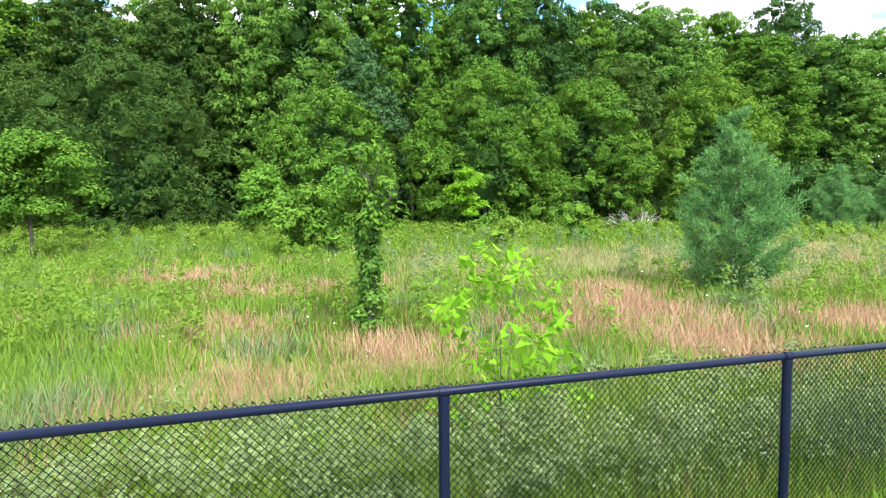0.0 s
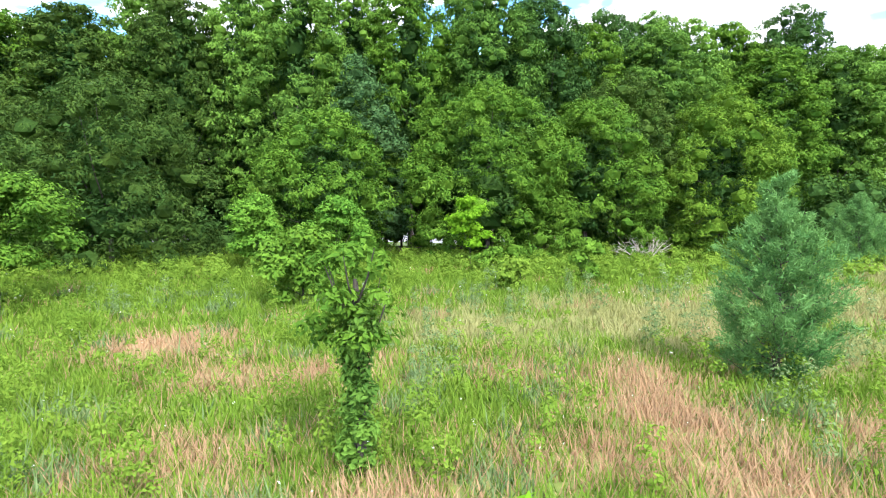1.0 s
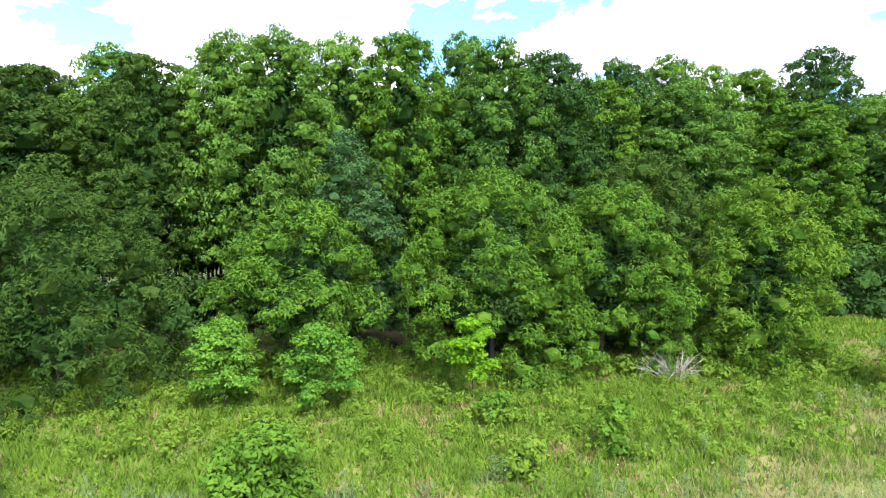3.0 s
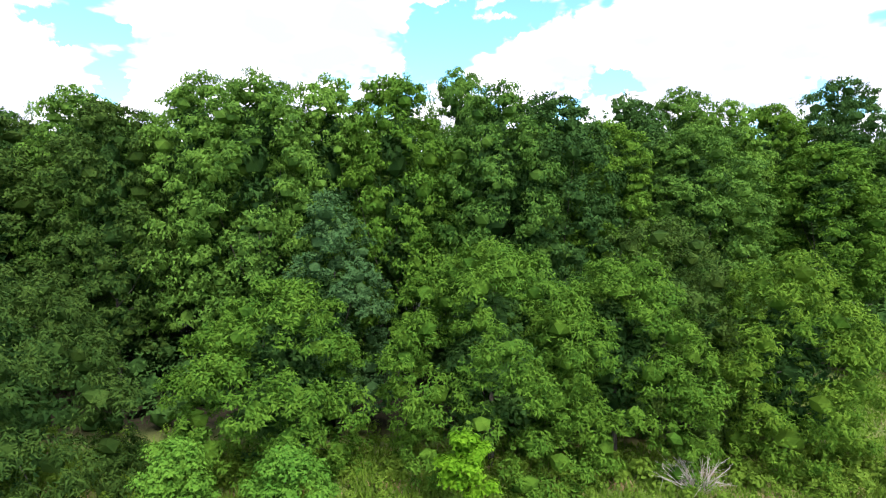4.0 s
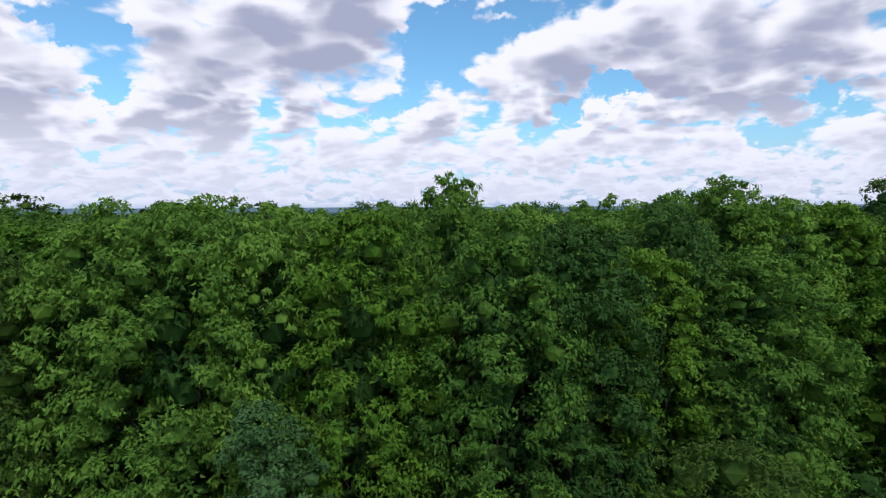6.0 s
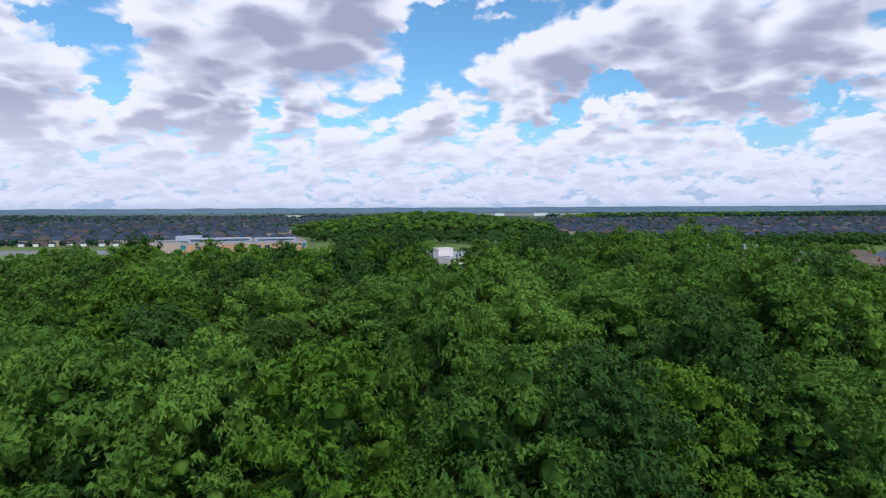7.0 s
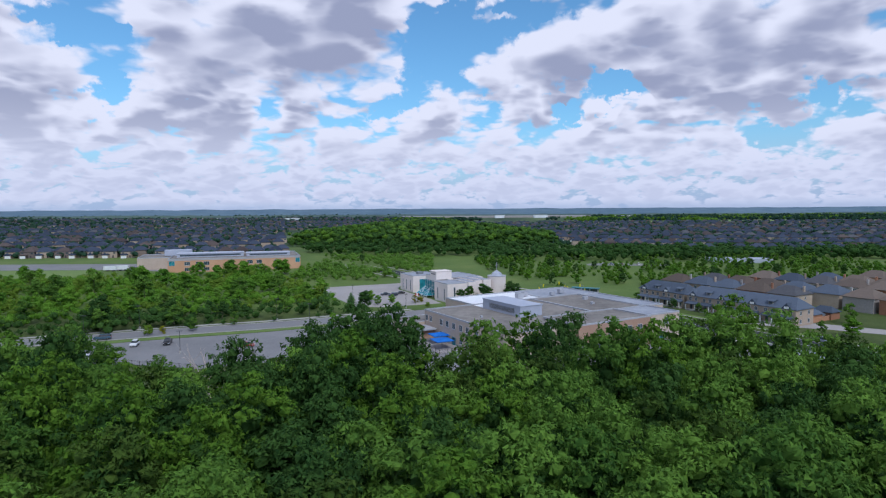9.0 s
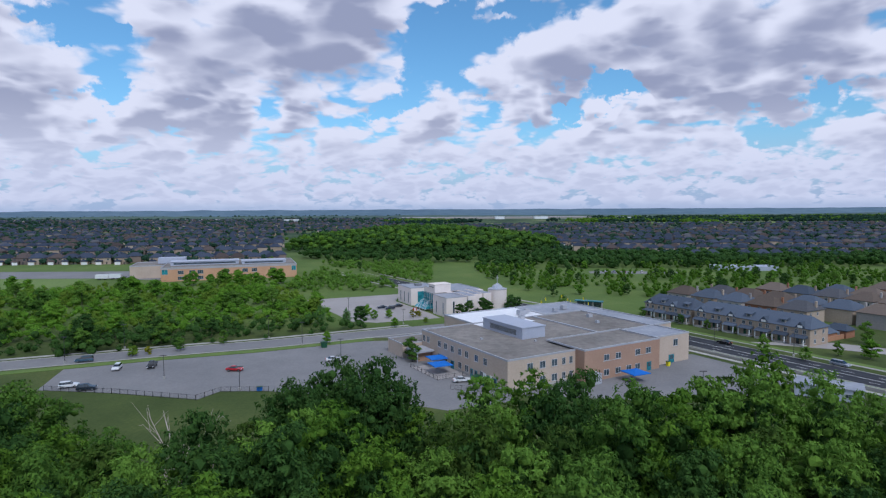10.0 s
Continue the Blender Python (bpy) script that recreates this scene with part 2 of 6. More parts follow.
def thing(name, label, category, group="", at=None, kind=""):
    ob = tagged(new(name), label, category, group, kind)
    if at is not None:
        ob.matrix_basis = at
    return ob


def box(bm, x0, y0, z0, x1, y1, z1):
    v = [bm.verts.new(p) for p in ((x0, y0, z0), (x1, y0, z0), (x1, y1, z0), (x0, y1, z0), (x0, y0, z1), (x1, y0, z1), (x1, y1, z1), (x0, y1, z1))]
    for f in ((3, 2, 1, 0), (4, 5, 6, 7), (0, 1, 5, 4), (1, 2, 6, 5), (2, 3, 7, 6), (3, 0, 4, 7)):
        bm.faces.new([v[i] for i in f])


def boxes(*list_of_boxes):
    bm = bmesh.new()
    for b in list_of_boxes:
        box(bm, *b)
    return bm


def prism(bm, outline, z0, z1):
    """A slab over an outline given anticlockwise."""
    low = [bm.verts.new((x, y, z0)) for x, y in outline]
    high = [bm.verts.new((x, y, z1)) for x, y in outline]
    bm.faces.new(high)
    bm.faces.new(low[::-1])
    k = len(outline)
    for i in range(k):
        j = (i + 1) % k
        bm.faces.new((low[i], low[j], high[j], high[i]))


def slab(outline, z0, z1):
    bm = bmesh.new()
    prism(bm, outline, z0, z1)
    return bm


def tube(bm, points, radii, sides=6, cap=True):
    """A tapered tube along points."""
    rings = []
    for i, p in enumerate(points):
        p = Vector(p)
        a, b = Vector(points[max(i - 1, 0)]), Vector(points[min(i + 1, len(points) - 1)])
        d = (b - a).normalized()
        u = d.orthogonal().normalized()
        w = d.cross(u)
        rings.append([bm.verts.new(p + (u * math.cos(k * math.tau / sides) + w * math.sin(k * math.tau / sides)) * radii[i]) for k in range(sides)])
    for r, s in zip(rings, rings[1:]):
        for k in range(sides):
            j = (k + 1) % sides
            bm.faces.new((r[k], r[j], s[j], s[k]))
    if cap:
        bm.faces.new(rings[0][::-1])
        bm.faces.new(rings[-1])


ICO = None


def ico():
    """A unit ball of twenty faces, as arrays."""
    global ICO
    if ICO is None:
        bm = bmesh.new()
        bmesh.ops.create_icosphere(bm, subdivisions=1, radius=1.0)
        ICO = (np.array([v.co[:] for v in bm.verts]), [tuple(v.index for v in f.verts) for f in bm.faces])
        bm.free()
    return ICO


def leaf_cloud(rng, clumps, leaves, size, flat=0.7, core=0.72, shell=0.35, droop=0.0, quads=True):
    """Verts and faces of a crown: each clump (x, y, z, radius) is a solid core that blocks light, under a shell of
    single leaves.
    """
    verts, faces = [], []
    base = 0
    unit, tri = ico()
    for x, y, z, r in clumps:
        c = np.array((x, y, z))
        if core > 0:
            v = unit * (r * core * (0.8 + 0.4 * rng.random((len(unit), 1)))) * (1, 1, flat) + c
            verts.append(v)
            faces.extend([tuple(i + base for i in f) for f in tri])
            base += len(v)
        k = leaves if isinstance(leaves, int) else max(4, int(leaves * r * r))
        d = rng.normal(size=(k, 3))
        d[:, 2] = np.where(d[:, 2] < -0.15, -d[:, 2], d[:, 2])
        d /= np.linalg.norm(d, axis=1)[:, None]
        at = c + d * (1, 1, flat) * (r * (1.0 - shell * rng.random((k, 1)) ** 1.5 + 0.15 * rng.normal(size=(k, 1))))
        nrm = d + (0, 0, 0.35) + rng.normal(size=(k, 3)) * 0.3
        nrm /= np.linalg.norm(nrm, axis=1)[:, None]
        t = np.cross(nrm, rng.normal(size=(k, 3)))
        t /= np.linalg.norm(t, axis=1)[:, None] + 1e-9
        b = np.cross(nrm, t)
        s = size * (0.65 + 0.7 * rng.random((k, 1)))
        tip = nrm * s * 0.22 + np.array((0, 0, droop)) * s
        if quads:
            quad = np.stack([at - t * s, at - b * s * 0.55 + tip, at + t * s * 1.1 - tip, at + b * s * 0.55 + tip], axis=1)
            faces.extend([(base + 4 * i, base + 4 * i + 1, base + 4 * i + 2, base + 4 * i + 3) for i in range(k)])
            base += 4 * k
        else:
            quad = np.stack([at - t * s - b * s * 0.5, at - t * s * 0.6 + b * s * 0.8, at + t * s * 1.2 - tip], axis=1)
            faces.extend([(base + 3 * i, base + 3 * i + 1, base + 3 * i + 2) for i in range(k)])
            base += 3 * k
        verts.append(quad.reshape(-1, 3))
    return np.concatenate(verts), faces


def dome_clumps(rng, n, rx, ry, z_low, z_high, r_low, r_high, fill=0.3, lean=0.0, spread=1.4):
    """Places of clumps over a lumpy dome from z_low to z_high."""
    out = []
    h = z_high - z_low
    k = 0
    lumps = rng.normal(size=(4, 3)) * (0.7, 0.7, 0.5)
    while len(out) < n:
        k += 1
        a = rng.random() * math.tau
        f = (k * 0.618034) % 1.0
        z = f ** 0.85
        w = math.sqrt(max(0.0, 1 - max(0.0, (z - 0.34) / 0.66) ** 2)) * (0.72 + 0.28 * min(1, z / 0.34))
        d = np.array((math.cos(a) * w, math.sin(a) * w, z * 2 - 1))
        bulge = 1 + 0.12 * sum(max(0.0, float(d @ l)) for l in lumps) - 0.1
        rr = (1 - (1 - fill) * rng.random() ** spread) * bulge
        out.append((math.cos(a) * w * rx * rr + lean * z, math.sin(a) * w * ry * rr, z_low + h * z * (0.93 + 0.1 * bulge), r_low + (r_high - r_low) * rng.random()))
    return out


def trunk_bm(rng, height, radius, crown, limbs=5, bottom=-0.6):
    """A tapered, slightly crooked trunk with limbs that reach into the crown's clumps."""
    bm = bmesh.new()
    pts, rad = [], []
    for i in range(6):
        f = i / 5
        pts.append((rng.normal() * 0.06 * height * 0.1 * f, rng.normal() * 0.06 * height * 0.1 * f, bottom + (height - bottom) * f))
        rad.append(radius * (1.25 if i == 0 else 1 - 0.8 * f))
    tube(bm, pts, rad, 7)
    for _ in range(limbs):
        c = crown[int(rng.integers(len(crown)))]
        f = 0.3 + 0.5 * rng.random()
        i = int(f * 5)
        a = Vector(pts[i]).lerp(Vector(pts[i + 1]), f * 5 - i)
        b = Vector(c[:3])
        mid = a.lerp(b, 0.5) + Vector((0, 0, -0.06 * (b - a).length))
        r = radius * (1 - 0.75 * f) * 0.5
        tube(bm, [a, mid, b], [r, r * 0.65, r * 0.2], 5, False)
    return bm


def make_tree(rng, name, label, category, clumps, leaves, size, mat, height, radius, flat=0.7, core=0.72, limbs=5, bark=None, droop=0.0, quads=True):
    t = thing(name, label, category)
    part("trunk", trunk_bm(rng, height, radius, clumps, limbs), bark or BARK, t, smooth=True)
    v, f = leaf_cloud(rng, clumps, leaves, size, flat, core, droop=droop, quads=quads)
    link_mesh("crown", v, f, mat, t)
    return t


def bough_lobes(rng, n, rx, z_low, z_high, r_low, r_high, blunt=2.4, hem=0.75):
    """Leafy boughs set evenly over the skin of a blunt dome: places and radii."""
    h = z_high - z_low
    z = np.linspace(0, 1, 400)
    w = (1 - np.maximum(0.0, (z - 0.38) / 0.62) ** blunt) ** (1 / blunt) * (hem + (1 - hem) * np.minimum(1.0, z / 0.38))
    skin = np.cumsum(np.hypot(np.gradient(z) * h, np.gradient(w) * rx) * (w * rx + 0.15 * rx))
    out = []
    for k in range(n):
        i = min(399, int(np.searchsorted(skin, (k + 0.5) / n * skin[-1])))
        r = r_low + (r_high - r_low) * rng.random()
        a = k * 2.39996 + rng.normal() * 0.2
        reach = max(0.0, rx - r * 0.6) * w[i] * (0.86 + 0.22 * rng.random())
        out.append((math.cos(a) * reach, math.sin(a) * reach, z_low + r * 0.4 + (h - r * 1.0) * z[i] * (0.95 + 0.08 * rng.random()), r))
    return np.array(out)


def bough_crown(rng, lobes, tufts, leaves, size, flat=0.8, droop=0.0, core=0.42, heart=0.0, shelf=0.5, tuft=0.34, slim=0.65, lift=0.25):
    """Verts and faces of a crown: every bough carries tufts of leaves about a solid core that blocks light."""
    unit, tri = ico()
    verts, faces, base = [], [], 0
    for x, y, z, r in lobes:
        verts.append(unit * (r * core * (0.75 + 0.4 * rng.random((len(unit), 1)))) * (1, 1, flat) + (x, y, z))
        faces.extend([(a + base, b + base, c + base) for a, b, c in tri])
        base += len(unit)
    count = np.maximum(4, (tufts * (lobes[:, 3] / lobes[:, 3].mean()) ** 2).astype(int))
    at = np.repeat(lobes, count, axis=0)
    out = at[:, :3] - (0, 0, heart)
    out /= np.linalg.norm(out, axis=1)[:, None] + 1e-6
    d = rng.normal(size=(len(at), 3)) + out * 0.7 + (0, 0, lift)
    d /= np.linalg.norm(d, axis=1)[:, None]
    centre = at[:, :3] + d * (1, 1, flat) * at[:, 3:] * (0.72 + 0.36 * rng.random((len(at), 1)))
    wide = at[:, 3:] * tuft * (0.7 + 0.6 * rng.random((len(at), 1)))
    k = len(at) * leaves
    d, centre, wide = np.repeat(d, leaves, axis=0), np.repeat(centre, leaves, axis=0), np.repeat(wide, leaves, axis=0)
    e = rng.normal(size=(k, 3)) + d * 0.4
    e /= np.linalg.norm(e, axis=1)[:, None]
    where = centre + e * (1, 1, shelf) * wide * rng.random((k, 1)) ** 0.4
    where[:, 2:] += droop * wide * (e[:, :1] ** 2 + e[:, 1:2] ** 2)
    nrm = d * 0.4 + e * 0.4 + (0, 0, 0.5) + rng.normal(size=(k, 3)) * 0.5
    nrm /= np.linalg.norm(nrm, axis=1)[:, None]
    side = np.cross(nrm, e + rng.normal(size=(k, 3)) * 0.5)
    side /= np.linalg.norm(side, axis=1)[:, None] + 1e-9
    along = np.cross(side, nrm)
    s = size * (0.65 + 0.7 * rng.random((k, 1)))
    leaf = np.stack([where - along * s - side * s * slim, where - along * s * 0.7 + side * s * slim, where + along * s * 1.2 + np.array((0, 0, droop)) * s], axis=1)
    verts.append(leaf.reshape(-1, 3))
    faces.extend([(i, i + 1, i + 2) for i in range(base, base + 3 * k, 3)])
    return np.concatenate(verts), faces


def bough_tree(rng, name, label, lobes, tufts, leaves, size, mat, height, radius, limbs=5, category="tree", **more):
    t = thing(name, label, category)
    part("trunk", trunk_bm(rng, height, radius, lobes.tolist(), limbs), BARK, t, smooth=True)
    v, f = bough_crown(rng, lobes, tufts, leaves, size, **more)
    link_mesh("crown", v, f, mat, t)
    return t


def land(x, y):
    """Height of the ground."""
    def ease(a, b, v):
        f = min(1.0, max(0.0, (v - a) / (b - a)))
        return f * f * (3 - 2 * f)
    z = 0.65 * ease(4, 30, y) - 7.55 * ease(46, 128, y)
    z += 0.12 * noise.noise(Vector((x * 0.12, y * 0.12, 0))) * (1 - ease(90, 130, y)) * ease(4, 9, y)
    z += 16.0 * math.exp(-((x + 20) / 120) ** 2 - ((y - 740) / 120) ** 2)
    return z


# ---- the ground, one sheet to the horizon ----
G = -6.9
xs = sorted({*np.linspace(-4900, -400, 16), *np.linspace(-400, -100, 13), *np.linspace(-100, 100, 81), *np.linspace(100, 400, 13), *np.linspace(400, 4900, 16)})
ys = sorted({*np.linspace(-900, -30, 8), *np.linspace(-30, 135, 83), *np.linspace(135, 560, 18), *np.linspace(560, 960, 21), *np.linspace(960, 4900, 20)})
verts = [(x, y, land(x, y)) for y in ys for x in xs]
w = len(xs)
faces = [(j * w + i, j * w + i + 1, (j + 1) * w + i + 1, (j + 1) * w + i) for j in range(len(ys) - 1) for i in range(w - 1)]
tagged(link_mesh("ground", verts, faces, GROUND, smooth=True), "rough meadow falling past woodland to lawns and far fields", "ground", kind="structure")


# ---- the wood ----
RNG = np.random.default_rng(7)


def wood_tree(seed, mat, boughs, tufts, leaves, size, name, label):
    """One tall tree of the wood, 17 m high, with foliage on many boughs."""
    rng = np.random.default_rng(seed)
    h = 17.0
    r = 4.0 + 0.7 * rng.random()
    lobes = bough_lobes(rng, boughs, r, h * 0.19, h, 0.95, 1.6, 2.2)
    # inner foliage takes the dark leaf colour, so gaps in the crown look shaded
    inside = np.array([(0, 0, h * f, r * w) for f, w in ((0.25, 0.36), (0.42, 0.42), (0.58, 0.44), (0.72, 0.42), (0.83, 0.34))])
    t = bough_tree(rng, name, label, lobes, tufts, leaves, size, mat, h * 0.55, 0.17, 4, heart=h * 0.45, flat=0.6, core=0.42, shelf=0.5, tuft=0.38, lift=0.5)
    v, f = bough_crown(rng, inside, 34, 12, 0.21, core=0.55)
    link_mesh("inner_leaves", v, f, DARK_LEAF, t, "leaves inside the crown, coloured dark as shade")
    return t


LEAFY = [(MAPLE, "maple_tree", "tall maple with tiers of summer leaves in a dense wood"), (MAPLE, "maple_tree", "tall maple with tiers of summer leaves in a dense wood"),
         (LIGHT_LEAF, "ash_tree", "tall lighter green tree in a dense wood"), (MAPLE, "maple_tree", "tall maple with tiers of summer leaves in a dense wood"),
         (DARK_LEAF, "oak_tree", "tall dark green oak in a dense wood"), (MAPLE, "maple_tree", "tall maple with tiers of summer leaves in a dense wood"), (OLIVE_LEAF, "ash_tree", "tall olive green tree in a dense wood")]
NEAR_KINDS = [wood_tree(100 + k, mat, 68, 16, 25, 0.112, name, label) for k, (mat, name, label) in enumerate(LEAFY)]
FAR_KINDS = [wood_tree(120 + k, mat, 56, 12, 13, 0.155, name, label) for k, (mat, name, label) in enumerate(LEAFY)]


def plant(kind, x, y, top, wide, turn):
    """Sets a copy of a 17 m tree so that its top reaches the given height."""
    z = land(x, y)
    ob = copy_thing(kind, Matrix())
    ob.matrix_basis = Matrix.LocRotScale((x, y, z), Euler((0, 0, turn)), (wide, wide, (top - z) / 17.0))
    return ob


def thinned(x, y):
    """Places that the wood leaves open."""
    if x > 19 and y < 50:
        return True
    if y > 106 and -42 < x < -20:
        return True
    if y > 110 and -20 < x < -1:
        return True
    return False


# the wood's front and the trees that shape its skyline: place, top, width, kind
FRONT = [(-38, 46, 17.6, 1.0, 6), (-32, 45, 18.0, 1.0, 2), (-26.5, 45, 18.3, 1.0, 6), (-22.3, 47.5, 20.0, 0.85, 3), (-18.8, 44.5, 18.8, 0.8, 6), (-14.6, 46.5, 20.7, 0.85, 1), (-10.6, 45.6, 20.8, 0.9, 0),
         (-6.6, 46.6, 20.3, 0.8, 5), (-2.4, 45.8, 20.8, 0.85, 2), (1.7, 52, 22.0, 0.72, 3), (3.6, 46, 19.9, 0.85, 1), (7.3, 47.6, 19.9, 0.85, 4), (11.4, 50.5, 18.7, 0.85, 2), (14.4, 54.5, 21.0, 0.85, 4),
         (20.6, 60, 22.2, 0.95, 3), (18.0, 51, 18.4, 0.95, 0), (23.0, 57.5, 20.6, 0.85, 5), (26.6, 58.5, 21.2, 0.9, 2), (30.5, 60.5, 19.6, 0.9, 6), (34.8, 61.5, 23.6, 0.95, 4), (29, 54, 17.6, 0.95, 2), (36, 56, 18.2, 0.95, 0), (42, 58, 19, 1.0, 1)]
for x, y, top, wide, k in FRONT:
    plant(NEAR_KINDS[k], x, y, top + 0.1, wide, k + x)
for j in range(13):
    for i in range(-15, 16):
        y = 43.5 + j * 6.1 + RNG.normal() * 0.9
        x = i * 6.6 + (j % 2) * 3.3 + RNG.normal() * 1.0
        if abs(x) > 24 + (y - 20) * 0.5 or thinned(x, y) or min((x - a) ** 2 + (y - b) ** 2 for a, b, *_ in FRONT) < 20 or (y < 49 and abs(x) < 40):
            continue
        top = (20.2 if y < 80 else 19.4) + 1.2 * noise.noise(Vector((x * 0.11, y * 0.11, 4))) + RNG.normal() * 0.9 + (1.5 if y > 104 and 15 < x < 46 else -3.4 if y > 98 and -1 < x < 5 else 0.8 if y > 98 and 5 < x < 15 else 0.0)
        if y > 80:
            top -= 0.3 * max(0.0, abs(x) - 46)
        near = y < 67 and abs(x) < 30
        k = int(RNG.integers(len(LEAFY)))
        plant((NEAR_KINDS if near else FAR_KINDS)[k], x, y, top, 0.95 + 0.24 * RNG.random(), RNG.random() * 6.28)
# trees along the wood's far side; the dark kind's colour stands for cloud shade
for x, y, top, k in ((-15.5, 117.5, 17.8, 4), (-11.5, 119.5, 20.0, 4), (-8.4, 120, 21.6, 4), (-5.0, 121, 21.4, 4), (-2.4, 119.5, 19.8, 4), (-6.8, 116.5, 20.2, 4), (-18.5, 114, 16.0, 6), (-13.5, 115.5, 20.3, 4), (-47, 118, 18.0, 2), (-52, 112, 18.5, 4), (-44.5, 121.5, 16.8, 0), (-57, 118, 17.5, 3), (-24, 103, 17.8, 1), (-29, 104, 17.5, 6), (-34.5, 103, 17.8, 3)):
    plant(FAR_KINDS[k], x, y, top, 1.05, k + x)
# the pattern trees stand far out at the sides of the wood
for i, (a, b) in enumerate(zip(NEAR_KINDS, FAR_KINDS)):
    a.matrix_basis = pose(-58 - i * 5, 45 + i * 2, 0.5)
    b.matrix_basis = pose(60 + i * 5, 52 + i * 2, 0.5)
# undergrowth that closes the wood at eye height
rng = np.random.default_rng(8)
spots = []
for k in range(720):
    y = 40.5 + 20 * rng.random() ** 1.5
    x = -55 + 110 * rng.random()
    if x > 20 and y < 50:
        y += 9
    if y < 46 and (-13.5 < x < -9 or -3.5 < x < 0.5):
        continue
    spots.append((x, y, land(x, y) + 0.3 + 4.6 * rng.random() ** 1.5, 1.1 + 0.8 * rng.random()))
v, f = leaf_cloud(rng, spots, 90, 0.13, 0.9, 0.45, quads=False)
tagged(link_mesh("undergrowth", v, f, DARK_LEAF), "dark leafy undergrowth beneath the wood's trees", "undergrowth", kind="stuff")
# low leafy cover where the wood meets the meadow
spots = []
for k in range(90):
    x, y = -21 + 62 * rng.random(), 34.0 + 2.5 * rng.random()
    spots.append((x, y, land(x, y) + 0.1 + 0.5 * rng.random(), 0.4 + 0.3 * rng.random()))
v, f = leaf_cloud(rng, spots, 120, 0.1, 0.9, 0.0, quads=False)
tagged(link_mesh("undergrowth", v, f, WEED), "fresh green seedlings and herbs at the wood's edge", "undergrowth", kind="stuff")


# ---- trees and shrubs along the edge of the wood and in the meadow ----


def bushy(seed, name, label, x, y, top, rx, low, n, leaves, size, mat, r0=0.7, r1=1.3, flat=0.75, radius=0.16, ry=None, core=0.28, category="tree", droop=0.0, spread=1.1):
    rng = np.random.default_rng(seed)
    z = land(x, y)
    clumps = dome_clumps(rng, n, rx, ry or rx, low, top - z - 0.4 * r1, r0, r1, 0.15, spread=spread)
    t = make_tree(rng, name, label, category, clumps, leaves, size, mat, (top - z) * 0.75, radius, flat, core, droop=droop, quads=False)
    t.matrix_basis = pose(x, y, z, 0, 0, 0)
    return t


def edge_tree(seed, name, label, x, y, top, rx, low, n, tufts, leaves, size, mat, r0=0.85, r1=1.45, radius=0.16, blunt=2.0, **more):
    """A tree of the wood's edge, leafy down to the grass."""
    rng = np.random.default_rng(seed)
    z = land(x, y)
    lobes = bough_lobes(rng, n, rx, low - 0.3, top - z, r0, r1, blunt, 0.98)
    t = bough_tree(rng, name, label, lobes, tufts, leaves, size, mat, (top - z) * 0.7, radius, heart=(top - z) * 0.4, **more)
    # inner boughs coloured dark to put shade between the leaves
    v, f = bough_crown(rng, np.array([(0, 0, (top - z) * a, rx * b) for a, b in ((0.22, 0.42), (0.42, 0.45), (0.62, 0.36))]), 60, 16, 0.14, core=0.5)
    link_mesh("inner_leaves", v, f, DARK_LEAF, t, "leaves inside the crown, coloured dark as shade")
    t.matrix_basis = pose(x, y, z)
    return t


edge_tree(21, "locust_tree", "dark olive broad tree with drooping foliage at the wood's edge", -17.3, 32.4, 10.7, 4.9, 0.1, 46, 20, 40, 0.10, OLIVE_LEAF, droop=-0.5, shelf=0.8, slim=0.4)
edge_tree(22, "locust_tree", "dark olive tree bushy down to the ground", -24.5, 33.5, 10.2, 4.8, 0.1, 40, 18, 36, 0.11, OLIVE_LEAF, droop=-0.5, shelf=0.8, slim=0.4)
edge_tree(23, "walnut_tree", "fresh green round-crowned tree before the dark wood", -7.3, 36.4, 9.4, 4.2, 0.5, 36, 20, 40, 0.10, LIGHT_LEAF, shelf=0.7, droop=-0.25, slim=0.5)
edge_tree(24, "walnut_tree", "large bright green tree bushy down to the grass", 2.6, 36.9, 11.4, 4.7, 0.1, 48, 20, 42, 0.10, LIGHT_LEAF, droop=-0.5, slim=0.4, shelf=0.7, blunt=1.8)
edge_tree(25, "walnut_tree", "spreading bright green tree with heavy leafy boughs", 8.6, 37.8, 10.3, 4.3, 0.1, 44, 20, 42, 0.10, LIGHT_LEAF, droop=-0.5, slim=0.4, shelf=0.7, blunt=1.8)
edge_tree(26, "locust_tree", "dull green tree behind the brighter ones", 11.8, 40.2, 12.2, 3.8, 0.6, 34, 18, 38, 0.10, OLIVE_LEAF, droop=-0.4, slim=0.45, shelf=0.7)
edge_tree(27, "walnut_tree", "yellowish green bushy tree beside open grass", 16.5, 37.0, 10.6, 3.5, 0.1, 38, 20, 40, 0.10, GOLD_GREEN_LEAF, droop=-0.5, slim=0.4, shelf=0.7, blunt=1.8)
edge_tree(28, "poplar_tree", "narrow grey-green tree between brighter neighbours", -5.2, 40.6, 13.1, 2.6, 2.0, 26, 18, 34, 0.09, GREY_LEAF, shelf=0.8)
bushy(31, "birch_tree", "small pale green young tree in tall grass", -9.1, 30.4, 4.3, 1.5, 0.5, 60, 150, 0.07, BLUE_LEAF, 0.35, 0.6, radius=0.06)
bushy(32, "birch_tree", "small pale green young tree leaning in tall grass", -5.2, 30.2, 4.2, 1.5, 0.5, 60, 150, 0.07, BLUE_LEAF, 0.35, 0.6, radius=0.06)
